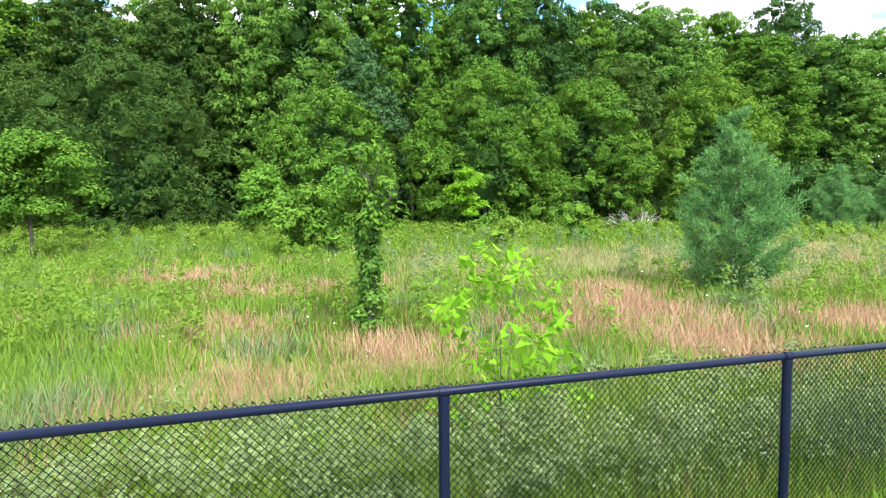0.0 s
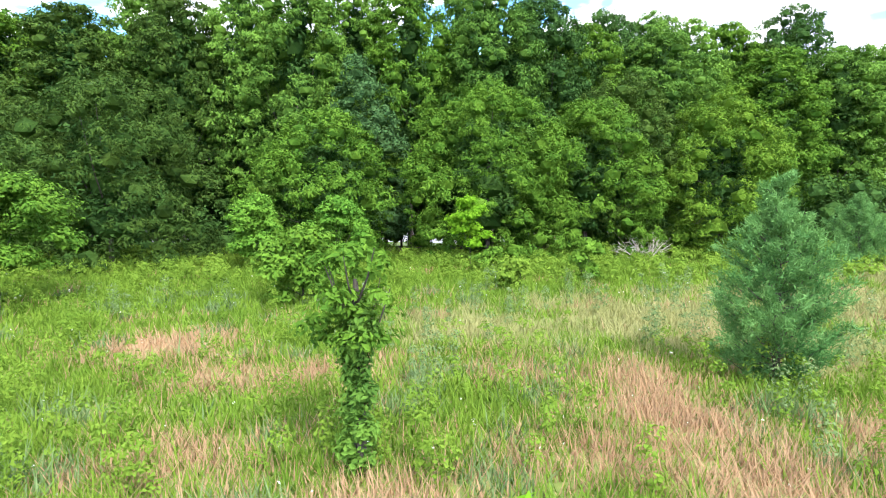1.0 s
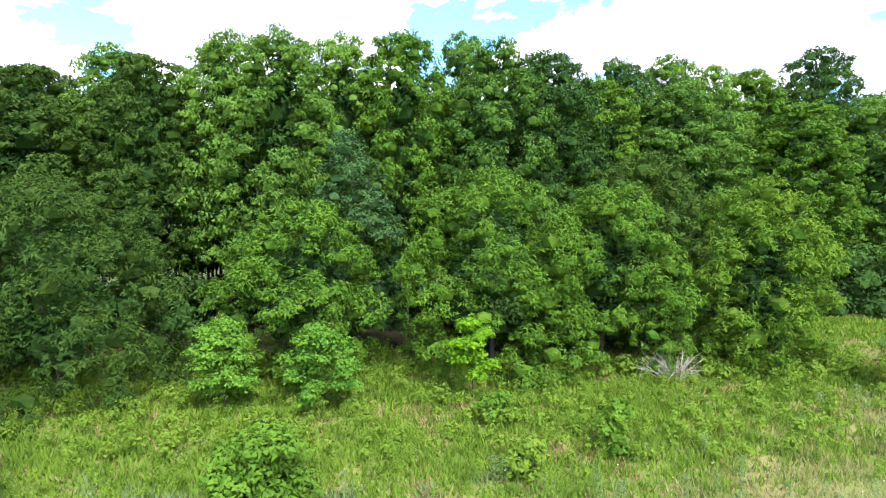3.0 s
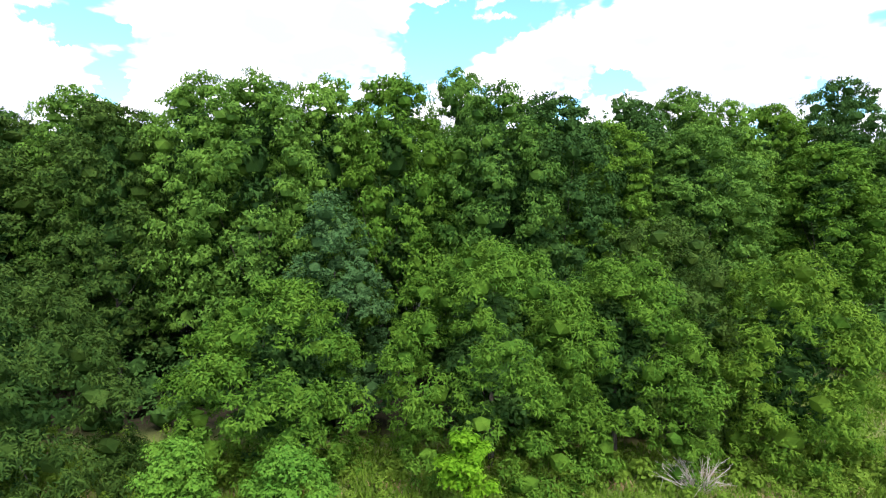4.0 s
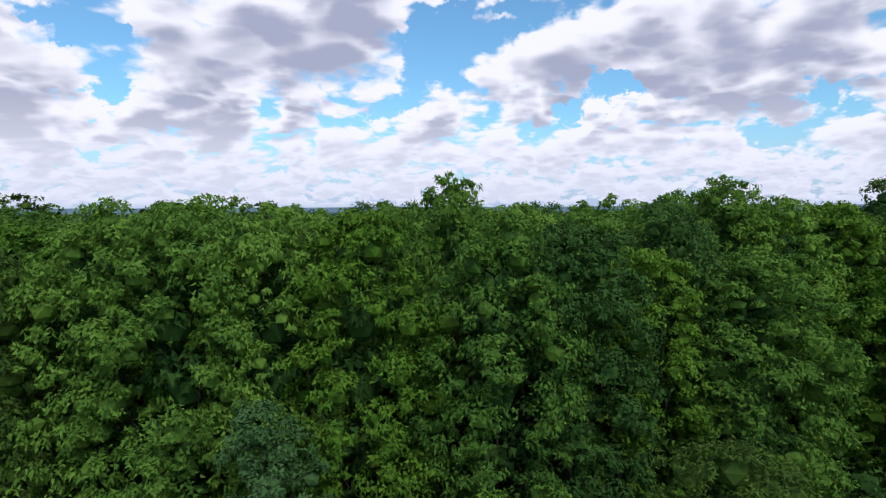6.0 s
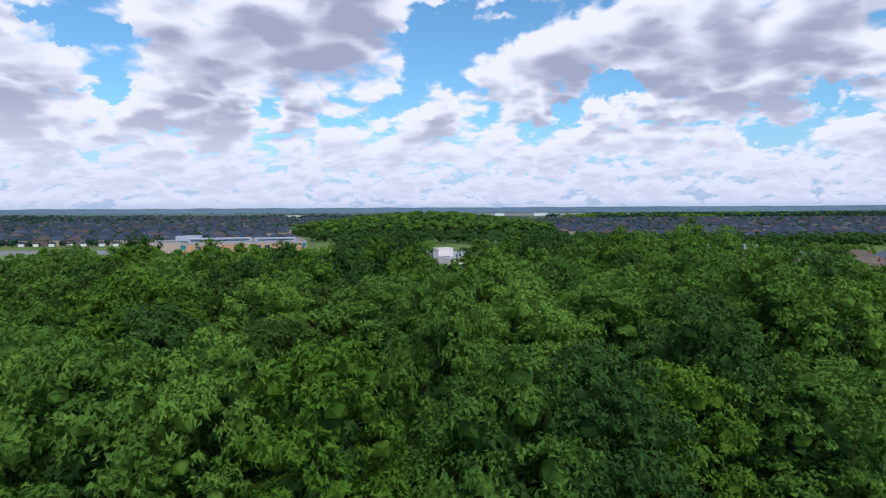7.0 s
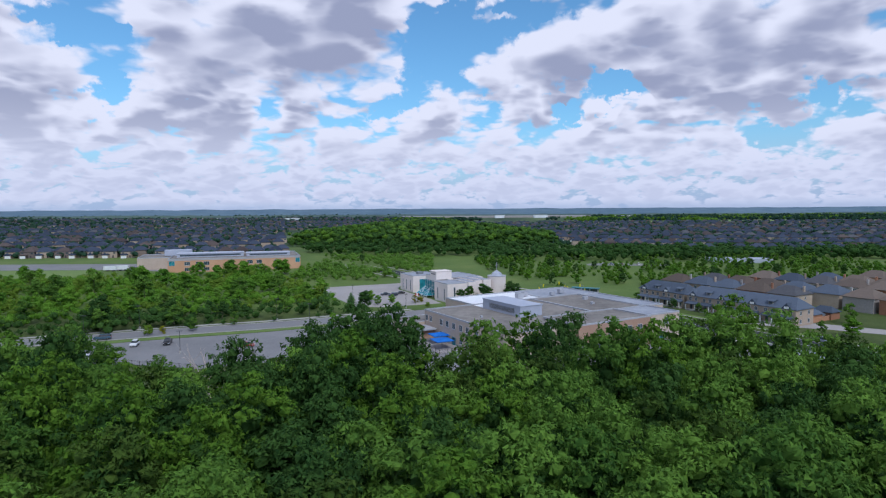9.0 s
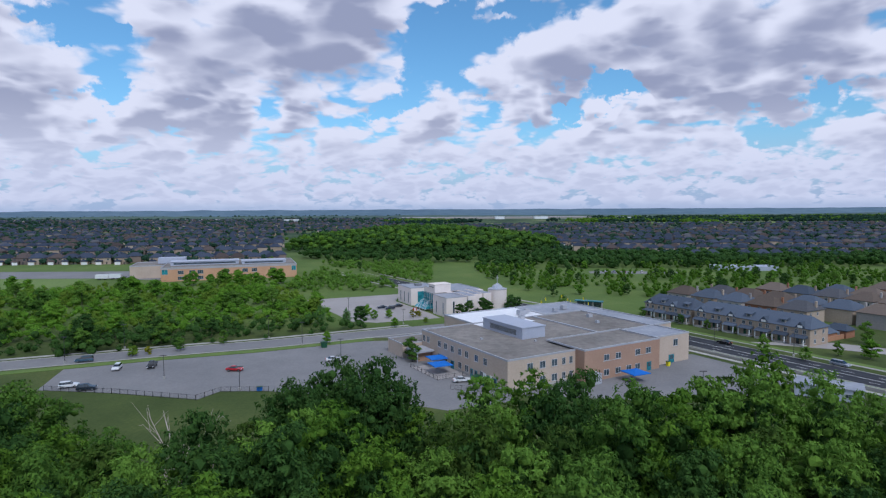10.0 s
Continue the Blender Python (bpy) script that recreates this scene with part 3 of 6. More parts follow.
bushy(33, "alder_shrub", "dense green shrub standing in the meadow", -4.9, 22.0, 3.0, 1.7, 0.2, 40, 140, 0.085, LIGHT_LEAF, 0.4, 0.7, radius=0.05, category="shrub")
bushy(34, "sapling", "young yellow-green sapling with a thin trunk", 1.3, 31.3, 4.2, 1.0, 1.1, 26, 110, 0.085, LIME_LEAF, 0.3, 0.5, radius=0.045, core=0.5)
bushy(35, "shrub", "small green shrub in the grass", 2.2, 28.4, 1.9, 0.8, 0.1, 12, 70, 0.09, LIGHT_LEAF, 0.3, 0.45, radius=0.03, category="shrub")
bushy(36, "shrub", "yellowish green shrub in the meadow", 2.9, 24.3, 1.7, 0.9, 0.1, 14, 70, 0.09, WEED, 0.3, 0.45, radius=0.03, category="shrub")
bushy(37, "shrub", "upright bright green shrub in the meadow", 5.8, 26.0, 2.4, 0.8, 0.1, 14, 70, 0.09, LIGHT_LEAF, 0.3, 0.45, radius=0.03, category="shrub")
bushy(38, "locust_tree", "feathery green young tree with a thin trunk", -14.3, 20.5, 4.8, 1.9, 1.2, 80, 200, 0.066, LIGHT_LEAF, 0.4, 0.75, radius=0.07, core=0.25)
bushy(39, "locust_tree", "feathery green young tree with a thin trunk", -17.2, 20.0, 4.6, 1.9, 1.4, 70, 200, 0.066, BLUE_LEAF, 0.4, 0.75, radius=0.07, core=0.25)


def pine(seed, x, y, height, spread, label):
    """A young pine: whorls of upswept boughs with tufts of needles."""
    rng = np.random.default_rng(seed)
    t = thing("pine_tree", label, "tree", "young pines", pose(x, y, land(x, y)))
    bm = bmesh.new()
    tube(bm, [(0, 0, -0.3), (0, 0, height * 0.5), (0, 0, height)], [height * 0.022, height * 0.014, 0.01], 6)
    tufts = []
    for i in range(14):
        f = 0.03 + 0.93 * i / 13
        reach = spread * (1 - f) ** 0.8 * (0.66 + 0.5 * min(1, f * 3.0)) + 0.06
        for k in range(8 if f < 0.8 else 5):
            a = k * math.tau / 8 + i * 0.7 + rng.normal() * 0.25
            l = reach * (0.6 + 0.55 * rng.random())
            z = height * (f + 0.02 * rng.normal())
            tip = Vector((math.cos(a) * l, math.sin(a) * l, z + l * 0.5))
            mid = Vector((tip.x * 0.5, tip.y * 0.5, z + l * 0.12))
            tube(bm, [(0, 0, z), mid, tip], [0.02, 0.014, 0.005], 4, False)
            for s in (0.35, 0.55, 0.75, 0.9, 1.08):
                p = mid.lerp(tip, s * 2 - 1) if s > 0.5 else Vector((0, 0, z)).lerp(mid, s * 2)
                side = Vector((-math.sin(a), math.cos(a), 0)) * l * 0.22 * rng.normal() * (1.2 - s)
                tufts.append((*(p + side), math.cos(a), math.sin(a), 0.075 + 0.06 * reach))
    for k in range(5):
        tufts.append((0, 0, height * (1.0 - 0.02 * k), 0, 0, 0.1))
    part("trunk", bm, BARK, t)
    rows = np.repeat(np.array(tufts), 62, axis=0)
    k = len(rows)
    d = rng.normal(size=(k, 3)) * 0.75
    d[:, :2] += rows[:, 3:5] * 0.55
    d[:, 2] += 0.8
    d /= np.linalg.norm(d, axis=1)[:, None]
    side = np.cross(d, rng.normal(size=(k, 3)))
    side /= np.linalg.norm(side, axis=1)[:, None]
    c = rows[:, :3] + rng.normal(size=(k, 3)) * rows[:, 5:] * 0.5
    tri = np.stack([c - side * 0.011, c + side * 0.011, c + d * rows[:, 5:] * 1.1], axis=1)
    link_mesh("needles", tri.reshape(-1, 3), [(i, i + 1, i + 2) for i in range(0, 3 * k, 3)], NEEDLE, t)
    return t


pine(41, 6.55, 13.3, 4.0, 1.3, "blue-green young pine standing in the meadow")
pine(42, 21.0, 31.6, 3.6, 1.5, "small blue-green pine near the wood's edge")
pine(43, 24.4, 32.4, 3.0, 1.5, "small blue-green pine near the wood's edge")

# ivy-grown post of a broken trunk with a young oak shooting from it
rng = np.random.default_rng(51)
t = thing("ivy_tree", "slender trunk wrapped in dark ivy with light young shoots", "tree", at=pose(-1.2, 9.5, land(-1.2, 9.5)) @ Matrix.Diagonal((1.12, 1.12, 1.15, 1.0)))
bm = bmesh.new()
tube(bm, [(0, 0, -0.3), (0.03, 0, 1.2), (-0.02, 0.05, 2.3)], [0.09, 0.07, 0.03], 7)
for k in range(7):
    a = k * 0.9
    tube(bm, [(0, 0, 1.4 + 0.1 * k), (math.cos(a) * 0.25, math.sin(a) * 0.25, 1.75 + 0.1 * k), (math.cos(a) * 0.4, math.sin(a) * 0.4, 2.2 + 0.08 * k)], [0.018, 0.012, 0.005], 5, False)
part("trunk", bm, BARK, t)
v, f = leaf_cloud(rng, [(rng.normal() * 0.07, rng.normal() * 0.07, 0.1 + 1.9 * k / 30, 0.16 + 0.07 * rng.random()) for k in range(30)], 90, 0.042, 1.0, 0.5)
link_mesh("ivy", v, f, MAPLE, t, "dark glossy ivy leaves")
v, f = leaf_cloud(rng, [(rng.normal() * 0.28, rng.normal() * 0.28, 1.5 + 1.1 * rng.random(), 0.14 + 0.12 * rng.random()) for k in range(34)], 46, 0.05, 0.9, 0.0)
link_mesh("crown", v, f, LIGHT_LEAF, t, "pale green young leaves")

# lime-green sapling just behind the fence
bushy(52, "sapling", "bright lime-green sapling just behind the fence", 0.5, 5.1, 1.75, 0.8, 0.1, 46, 17, 0.046, LIME_LEAF, 0.12, 0.26, flat=1.2, radius=0.014, core=0.0, droop=-0.9)

# grey dead bush
rng = np.random.default_rng(53)
bm = bmesh.new()
for k in range(46):
    a, l = rng.random() * 6.28, 0.9 + 0.9 * rng.random()
    e = 0.5 + 0.7 * rng.random()
    tip = Vector((math.cos(a) * l * math.cos(e) * 1.2, math.sin(a) * l * math.cos(e), l * math.sin(e)))
    mid = tip * 0.5 + Vector(rng.normal(size=3)) * 0.08
    tube(bm, [(0, 0, -0.1), mid, tip], [0.022, 0.015, 0.005], 4, False)
    for _ in range(3):
        tube(bm, [mid.lerp(tip, rng.random()), tip + Vector(rng.normal(size=3)) * 0.22], [0.01, 0.004], 3, False)
ob = part("dead_bush", bm, DEAD_WOOD)
ob.matrix_basis = pose(11.0, 34.0, land(11.0, 34.0))
tagged(ob, "leafless grey dead bush at the wood's edge", "bush")


# bare dead tree at the far edge of the wood
rng = np.random.default_rng(54)
bm = bmesh.new()
tube(bm, [(0, 0, -1), (0.3, 0, 7), (0.1, 0.4, 14), (0.5, 0.2, 18.5)], [0.3, 0.22, 0.13, 0.04], 7)
for k in range(36):
    f = 0.35 + 0.6 * rng.random()
    a, l = rng.random() * 6.28, 2.0 + 2.5 * rng.random()
    z = 18.5 * f
    mid = Vector((math.cos(a) * l * 0.5, math.sin(a) * l * 0.5, z + l * 0.35))
    tip = Vector((math.cos(a) * l, math.sin(a) * l, z + l * 0.95))
    tube(bm, [(0.2, 0.2, z), mid, tip], [0.09, 0.06, 0.02], 5, False)
    for _ in range(3):
        tube(bm, [mid.lerp(tip, rng.random()), tip + Vector(rng.normal(size=3)) * 0.7], [0.03, 0.01], 3, False)
ob = part("dead_tree", bm, DEAD_WOOD)
ob.matrix_basis = pose(-25, 112, land(-25, 112)) @ Matrix.Scale(1.15, 4)
tagged(ob, "leafless pale dead tree among the green wood", "tree")


# ---- tall grass and weeds of the meadow ----
STRAW_SPOTS = [(-4.5, 13.9, 1.6), (-3.0, 13.6, 1.5), (-6.9, 16, 1.8), (1.7, 9.8, 1.3), (3.8, 11.2, 1.8), (4.1, 13.5, 1.4), (-0.6, 8.4, 1.3), (1.3, 13.4, 1.0), (4.4, 8.8, 1.8), (-2.0, 6.8, 0.9), (7.5, 10.5, 2.0), (-3.5, 9.8, 1.3)]
PALE_SPOTS = [(6, 19, 4.5), (12, 21, 5), (19, 27, 5), (1, 18, 3), (9, 15.5, 2.5), (18, 20, 4), (26, 36, 6)]


def patches(x, y, spots):
    return max(math.exp(-((x - a) ** 2 + (y - b) ** 2) / (r * r)) for a, b, r in spots)


def grass_kind(x, y, rng):
    n1 = noise.noise(Vector((x * 0.45, y * 0.45, 1.0)))
    n2 = noise.noise(Vector((x * 0.9, y * 0.9, 7.0)))
    if patches(x, y, STRAW_SPOTS) + 0.55 * n1 + 0.2 * n2 > 0.05 + 0.95 * rng.random():
        return "straw"
    if patches(x, y, PALE_SPOTS) + 0.5 * n2 > 0.25 + 0.5 * rng.random():
        return "pale"
    if n2 > 0.3 and y < 24:
        return "sage"
    return "green"


rng = np.random.default_rng(61)
blades = {"straw": [], "pale": [], "sage": [], "green": []}
SIZES = {"straw": (0.16, 0.40), "pale": (0.16, 0.38), "sage": (0.2, 0.45), "green": (0.14, 0.36)}
for n_tuft in range(46000):
    # tufts, denser near the fence
    y = 3.5 + 36 * rng.random() ** 1.45
    x = (rng.random() * 2 - 1) * (5 + y * 0.95)
    if n_tuft % 14 == 0:
        x, y = 17.5 + 26 * rng.random(), 33 + 17 * rng.random()
    elif y > 39:
        continue
    k = grass_kind(x, y, rng)
    low, high = SIZES[k]
    tall = (low + (high - low) * rng.random()) * (0.85 + 0.3 * rng.random())
    if k == "green" and y > 23:
        tall *= 1.25
    blades[k].append((x, y, land(x, y), tall, 0.62 if y < 8 else 1.0, 1.6 if k in ("green", "sage") else 1.0))
LOOK = {"straw": (STRAW, "dry reddish straw grass in tall seeding tufts", "dry_grass"), "pale": (PALE_GRASS, "pale yellowish meadow grass gone to seed", "pale_grass"),
        "sage": (SAGE, "grey-green tall weeds among the grass", "weeds"), "green": (WEED, "fresh green tall meadow grass", "meadow_grass")}
for k, tufts in blades.items():
    rows = np.repeat(np.array(tufts), 9, axis=0)
    m = len(rows)
    a, l = rng.random(m) * math.tau, rows[:, 3] * (0.5 + 0.6 * rng.random(m))
    bx, by = rows[:, 0] + rng.normal(size=m) * 0.22, rows[:, 1] + rng.normal(size=m) * 0.22
    lean = 0.25 + 1.1 * rng.random(m) ** 1.3
    w = (0.005 + 0.0008 * rows[:, 1]) * rows[:, 4] * rows[:, 5]
    z = rows[:, 2]
    tri = np.stack([np.stack([bx - np.sin(a) * w, by + np.cos(a) * w, z - 0.05], 1), np.stack([bx + np.sin(a) * w, by - np.cos(a) * w, z - 0.05], 1),
                    np.stack([bx + np.cos(a) * l * lean, by + np.sin(a) * l * lean, z + l], 1)], axis=1)
    mat, label, name = LOOK[k]
    tagged(link_mesh(name, tri.reshape(-1, 3), [(i, i + 1, i + 2) for i in range(0, 3 * m, 3)], mat), label, "grass", kind="stuff")
# broad-leaved weeds
spots, sage = [], []
for _ in range(1500):
    y = 3.6 + 30 * rng.random() ** 1.4
    x = (rng.random() * 2 - 1) * (5 + y * 0.9)
    k = grass_kind(x, y, rng)
    if y < 8.5:
        continue
    r = 0.10 + 0.13 * rng.random()
    if k == "green":
        spots += [(x + rng.normal() * 0.1, y + rng.normal() * 0.1, land(x, y) + h, r) for h in (0.15, 0.4, 0.55 + 0.2 * rng.random())]
    elif k in ("sage", "pale") and rng.random() < 0.6:
        sage += [(x, y, land(x, y) + h, r * 0.9) for h in (0.2, 0.45, 0.7)]
v, f = leaf_cloud(rng, spots, 50, 0.032, 1.3, 0.0, quads=False)
tagged(link_mesh("broad_weeds", v, f, WEED), "yellow-green leafy weeds across the meadow", "weeds", kind="stuff")
v, f = leaf_cloud(rng, sage, 50, 0.028, 1.4, 0.0, quads=False)
tagged(link_mesh("bushy_weeds", v, f, SAGE), "soft grey-green bushy weeds", "weeds", kind="stuff")
# dense green growth right behind the fence
spots = []
for _ in range(520):
    x = -7 + 17 * rng.random()
    y = 3.35 + x * 0.318 + 0.12 + 1.4 * rng.random()
    if y < 3.35 + x * 0.318 or y < 1.3:
        continue
    spots.append((x, y, 0.1 + 0.6 * rng.random(), 0.1 + 0.12 * rng.random()))
v, f = leaf_cloud(rng, spots, 90, 0.019, 1.3, 0.0, quads=False)
tagged(link_mesh("fence_weeds", v, f, FENCE_WEED), "dense green weeds growing behind the fence", "weeds", kind="stuff")
# bright herbs along the foot of the wood
spots = []
for _ in range(1150):
    y = 25 + 15.5 * rng.random()
    x = -38 + 82 * rng.random()
    spots.append((x, y, land(x, y) + 0.1 + 0.45 * rng.random(), 0.22 + 0.2 * rng.random()))
v, f = leaf_cloud(rng, spots, 48, 0.07, 1.2, 0.3, quads=False)
tagged(link_mesh("edge_herbs", v, f, WEED), "tall yellow-green herbs at the foot of the wood", "weeds", kind="stuff")
# small white flower heads
v = []
for _ in range(380):
    y = 3.8 + 22 * rng.random() ** 1.3
    x = (rng.random() * 2 - 1) * (4 + y * 0.9)
    z = land(x, y) + 0.45 + 0.35 * rng.random()
    s = 0.004 + 0.0005 * y
    for _ in range(3):
        c = np.array((x, y, z)) + rng.normal(size=3) * s
        v += [tuple(c + rng.normal(size=3) * s) for _ in range(3)]
tagged(link_mesh("flower_heads", v, [(i, i + 1, i + 2) for i in range(0, len(v), 3)], FLOWER), "scattered small white flower heads", "flowers", kind="stuff")


# ---- black chain-link fence ----
BLACK = speckled("black_vinyl", (0.003, 0.005, 0.014), (0.006, 0.010, 0.030), 30.0, 0.4, bump=0.001, spec=0.12)
WIRE = speckled("black_wire", (0.002, 0.002, 0.003), (0.005, 0.006, 0.009), 60.0, 0.75, bump=0.0005, spec=0.08)
fence = thing("chain_link_fence", "black vinyl-coated chain-link fence with round posts and top rail", "fence", at=pose(0, 3.03, 0, 0, 0, math.degrees(math.atan2(0.7, 2.2))))
SPAN, RAIL = 2.31, 1.2
for k in range(-3, 5):
    bm = bmesh.new()
    tube(bm, [(k * SPAN, 0, -0.3), (k * SPAN, 0, RAIL - 0.03)], [0.03, 0.03], 12)
    post = part("post", bm, BLACK, fence, smooth=False)
    bm = bmesh.new()
    tube(bm, [(k * SPAN - 0.03, 0, RAIL), (k * SPAN + 0.03, 0, RAIL)], [0.029, 0.029], 12)
    tube(bm, [(k * SPAN, 0, RAIL - 0.06), (k * SPAN, 0, RAIL - 0.02)], [0.034, 0.032], 12)
    part("loop_cap", bm, BLACK, post)
bm = bmesh.new()
tube(bm, [(-3.2 * SPAN, 0, RAIL), (4.2 * SPAN, 0, RAIL)], [0.0235, 0.0235], 12)
part("top_rail", bm, BLACK, fence, smooth=True)
# woven wire: two sets of slanting strands that pass before and behind each other, knuckled over the rail
PITCH_X, ROW = 0.043, 0.023
bm = bmesh.new()
rows = int((RAIL + 0.02) / ROW)
for k in range(int(-2.6 * SPAN / PITCH_X), int(3.6 * SPAN / PITCH_X)):
    pts = []
    for j in range(rows + 1):
        side = (j % 2) * 0.5
        pts.append(((k + side) * PITCH_X, 0.030 + 0.004 * (j % 2), RAIL + 0.03 - j * ROW))
    if k % 2 == 0:
        pts.insert(0, ((k - 0.22) * PITCH_X, 0.030, RAIL + 0.040))
    tube(bm, pts, [0.003] * len(pts), 3, False)
    tube(bm, [((k + 1 - ((j % 2) * 0.5)) * PITCH_X, 0.035 - 0.004 * (j % 2), RAIL + 0.03 - j * ROW) for j in range(rows + 1)], [0.003] * (rows + 1), 3, False)
part("wire_mesh", bm, WIRE, fence, "woven black wire mesh with twisted top ends")


# ---- school grounds beyond the wood ----
TAN_WALL = speckled("tan_block", (0.40, 0.32, 0.255), (0.54, 0.445, 0.365), 2.2, 0.9)
RED_WALL = speckled("brown_brick", (0.30, 0.19, 0.135), (0.42, 0.275, 0.20), 2.6, 0.9)
SALMON_WALL = speckled("salmon_brick", (0.45, 0.245, 0.14), (0.60, 0.37, 0.235), 2.0, 0.9)
PALE_WALL = speckled("pale_limestone", (0.64, 0.565, 0.53), (0.82, 0.74, 0.70), 1.8, 0.85)
ROOF_GRAVEL = speckled("gravel_roof", (0.105, 0.097, 0.088), (0.29, 0.265, 0.24), 0.5, 0.95, broad=0.6)
ROOF_WHITE = speckled("white_roof", (0.66, 0.67, 0.70), (0.85, 0.86, 0.88), 0.8, 0.6)
ROOF_BLUE = speckled("grey_membrane", (0.20, 0.22, 0.26), (0.36, 0.38, 0.43), 0.6, 0.7, broad=0.6)
COPING = speckled("coping_metal", (0.30, 0.31, 0.34), (0.42, 0.43, 0.47), 3.0, 0.5)
CLAD = speckled("pale_cladding", (0.34, 0.37, 0.45), (0.44, 0.47, 0.56), 1.5, 0.5)
FRAME = speckled("grey_frame", (0.35, 0.36, 0.38), (0.55, 0.56, 0.58), 5.0, 0.5)
WHITE_FRAME = speckled("white_frame", (0.6, 0.62, 0.62), (0.75, 0.77, 0.77), 5.0, 0.5)
TEAL = speckled("teal_paint", (0.012, 0.12, 0.16), (0.02, 0.20, 0.25), 4.0, 0.45)
BLUE_CLOTH = speckled("blue_canvas", (0.008, 0.10, 0.42), (0.015, 0.18, 0.62), 3.0, 0.8)
GREEN_BIN = speckled("green_bin", (0.08, 0.30, 0.01), (0.16, 0.48, 0.02), 3.0, 0.5)
DARK_BIN = speckled("dark_green_bin", (0.01, 0.06, 0.03), (0.02, 0.10, 0.05), 3.0, 0.5)
YELLOW = speckled("yellow_plastic", (0.55, 0.48, 0.01), (0.8, 0.72, 0.02), 4.0, 0.5)
STEEL = speckled("grey_steel", (0.16, 0.17, 0.18), (0.30, 0.31, 0.32), 6.0, 0.45, 0.6)
DARK_STEEL = speckled("dark_steel", (0.02, 0.02, 0.025), (0.05, 0.05, 0.055), 6.0, 0.5)
GLASS, n = material("window_glass")
pane_mix = n.noise(spot(n), 0.8, 3.0)
finish(n, n.ramp(pane_mix, [(0.35, (0.03, 0.045, 0.055)), (0.7, (0.09, 0.13, 0.16))]), 0.06, spec=0.9)
TEAL_GLASS, n = material("teal_glass")
finish(n, n.ramp(n.noise(spot(n), 0.6, 3.0), [(0.35, (0.02, 0.16, 0.20)), (0.7, (0.06, 0.34, 0.40))]), 0.08, spec=0.9)


def window(parent, x, y, z, w, h, turn=0.0, pane_mat=None, depth=0.09, bars=1):
    """A window in a wall: frame, mullion and panes; its front looks along -y before the turn."""
    m = pose(x, y, z, 0, 0, turn)
    t = 0.09
    bm = bmesh.new()
    rings = [[bm.verts.new((sx * (w / 2 - e), y_, e if sz < 0 else h - e)) for sx, sz in ((-1, -1), (1, -1), (1, 1), (-1, 1))] for e, y_ in ((0, 0.05), (0, -depth), (t, -depth), (t, 0.05))]
    for a, b in zip(rings, rings[1:] + rings[:1]):
        for i in range(4):
            bm.faces.new((a[i], a[(i + 1) % 4], b[(i + 1) % 4], b[i]))
    f = part("window", bm, FRAME, parent)
    f.matrix_basis = m
    part("window_sill", boxes((-w / 2 - 0.08, -depth - 0.06, -0.07, w / 2 + 0.08, 0.05, -0.002)), FRAME, f)
    for k in range(bars):
        c = -w / 2 + w * (k + 1) / (bars + 1)
        part("mullion", boxes((c - 0.035, -depth + 0.01, t, c + 0.035, 0.04, h - t)), FRAME, f)
    part("pane", boxes((-w / 2 + t, -depth + 0.05, t, w / 2 - t, 0.04, h - t)), pane_mat or GLASS, f)
    return f


def door(parent, x, y, z, w, h, turn=0.0, mat=None):
    f = part("door", boxes((-w / 2, -0.08, 0, w / 2, 0.04, h)), mat or TEAL, parent)
    f.matrix_basis = pose(x, y, z, 0, 0, turn)
    part("door_pane", boxes((-w * 0.28, -0.10, h * 0.45, w * 0.28, -0.078, h * 0.9)), GLASS, f)
    part("handle", boxes((w * 0.3, -0.14, h * 0.42, w * 0.36, -0.078, h * 0.56)), STEEL, f)
    return f


def flat_roof(parent, x0, y0, x1, y1, z, mat, rim=0.45):
    """Roof deck with a parapet and its pale coping."""
    part("roof", boxes((x0 + 0.3, y0 + 0.3, z, x1 - 0.3, y1 - 0.3, z + 0.06)), mat, parent)
    t = 0.3
    r = part("parapet", boxes((x0 - 0.04, y0 - 0.04, z, x1 + 0.04, y0 + t, z + rim), (x0 - 0.04, y1 - t, z, x1 + 0.04, y1 + 0.04, z + rim),
                              (x0 - 0.04, y0 + t, z, x0 + t, y1 - t, z + rim), (x1 - t, y0 + t, z, x1 + 0.04, y1 - t, z + rim)), COPING, parent)
    return r


# main school: two storeys, tan block and brown brick
school = thing("school_building", "two-storey tan school with brick wing and flat roof", "school", at=pose(19.2, 196.5, G, 0, 0, 30))
part("wall", boxes((0, 0, -1, 67, 45.5, 8.0)), TAN_WALL, school)
part("brick_wing", boxes((22.5, -3.5, -1, 51.5, -0.003, 8.5)), RED_WALL, school, "brown brick projecting wing")
part("stair_block", boxes((51.503, -1.2, -1, 67.3, -0.003, 8.2)), TAN_WALL, school)
part("rear_wall", boxes((20, 45.503, -1, 78, 66, 7.6)), TAN_WALL, school)
part("rear_wall", boxes((67.003, 14, -1, 78, 45.5, 7.6)), TAN_WALL, school)
flat_roof(school, 0, 0, 44, 45.5, 8.003, ROOF_GRAVEL)
flat_roof(school, 22.5, -3.5, 51.5, 12, 8.503, ROOF_GRAVEL)
flat_roof(school, 44.1, 12.1, 67, 45.5, 8.003, ROOF_GRAVEL)
flat_roof(school, 51.6, -1.2, 67.3, 12, 8.203, ROOF_BLUE)
flat_roof(school, 20, 45.6, 52, 66, 7.603, ROOF_WHITE)
flat_roof(school, 52.1, 45.6, 78, 66, 7.603, ROOF_BLUE)
flat_roof(school, 67.1, 14, 78, 45.5, 7.603, ROOF_BLUE)
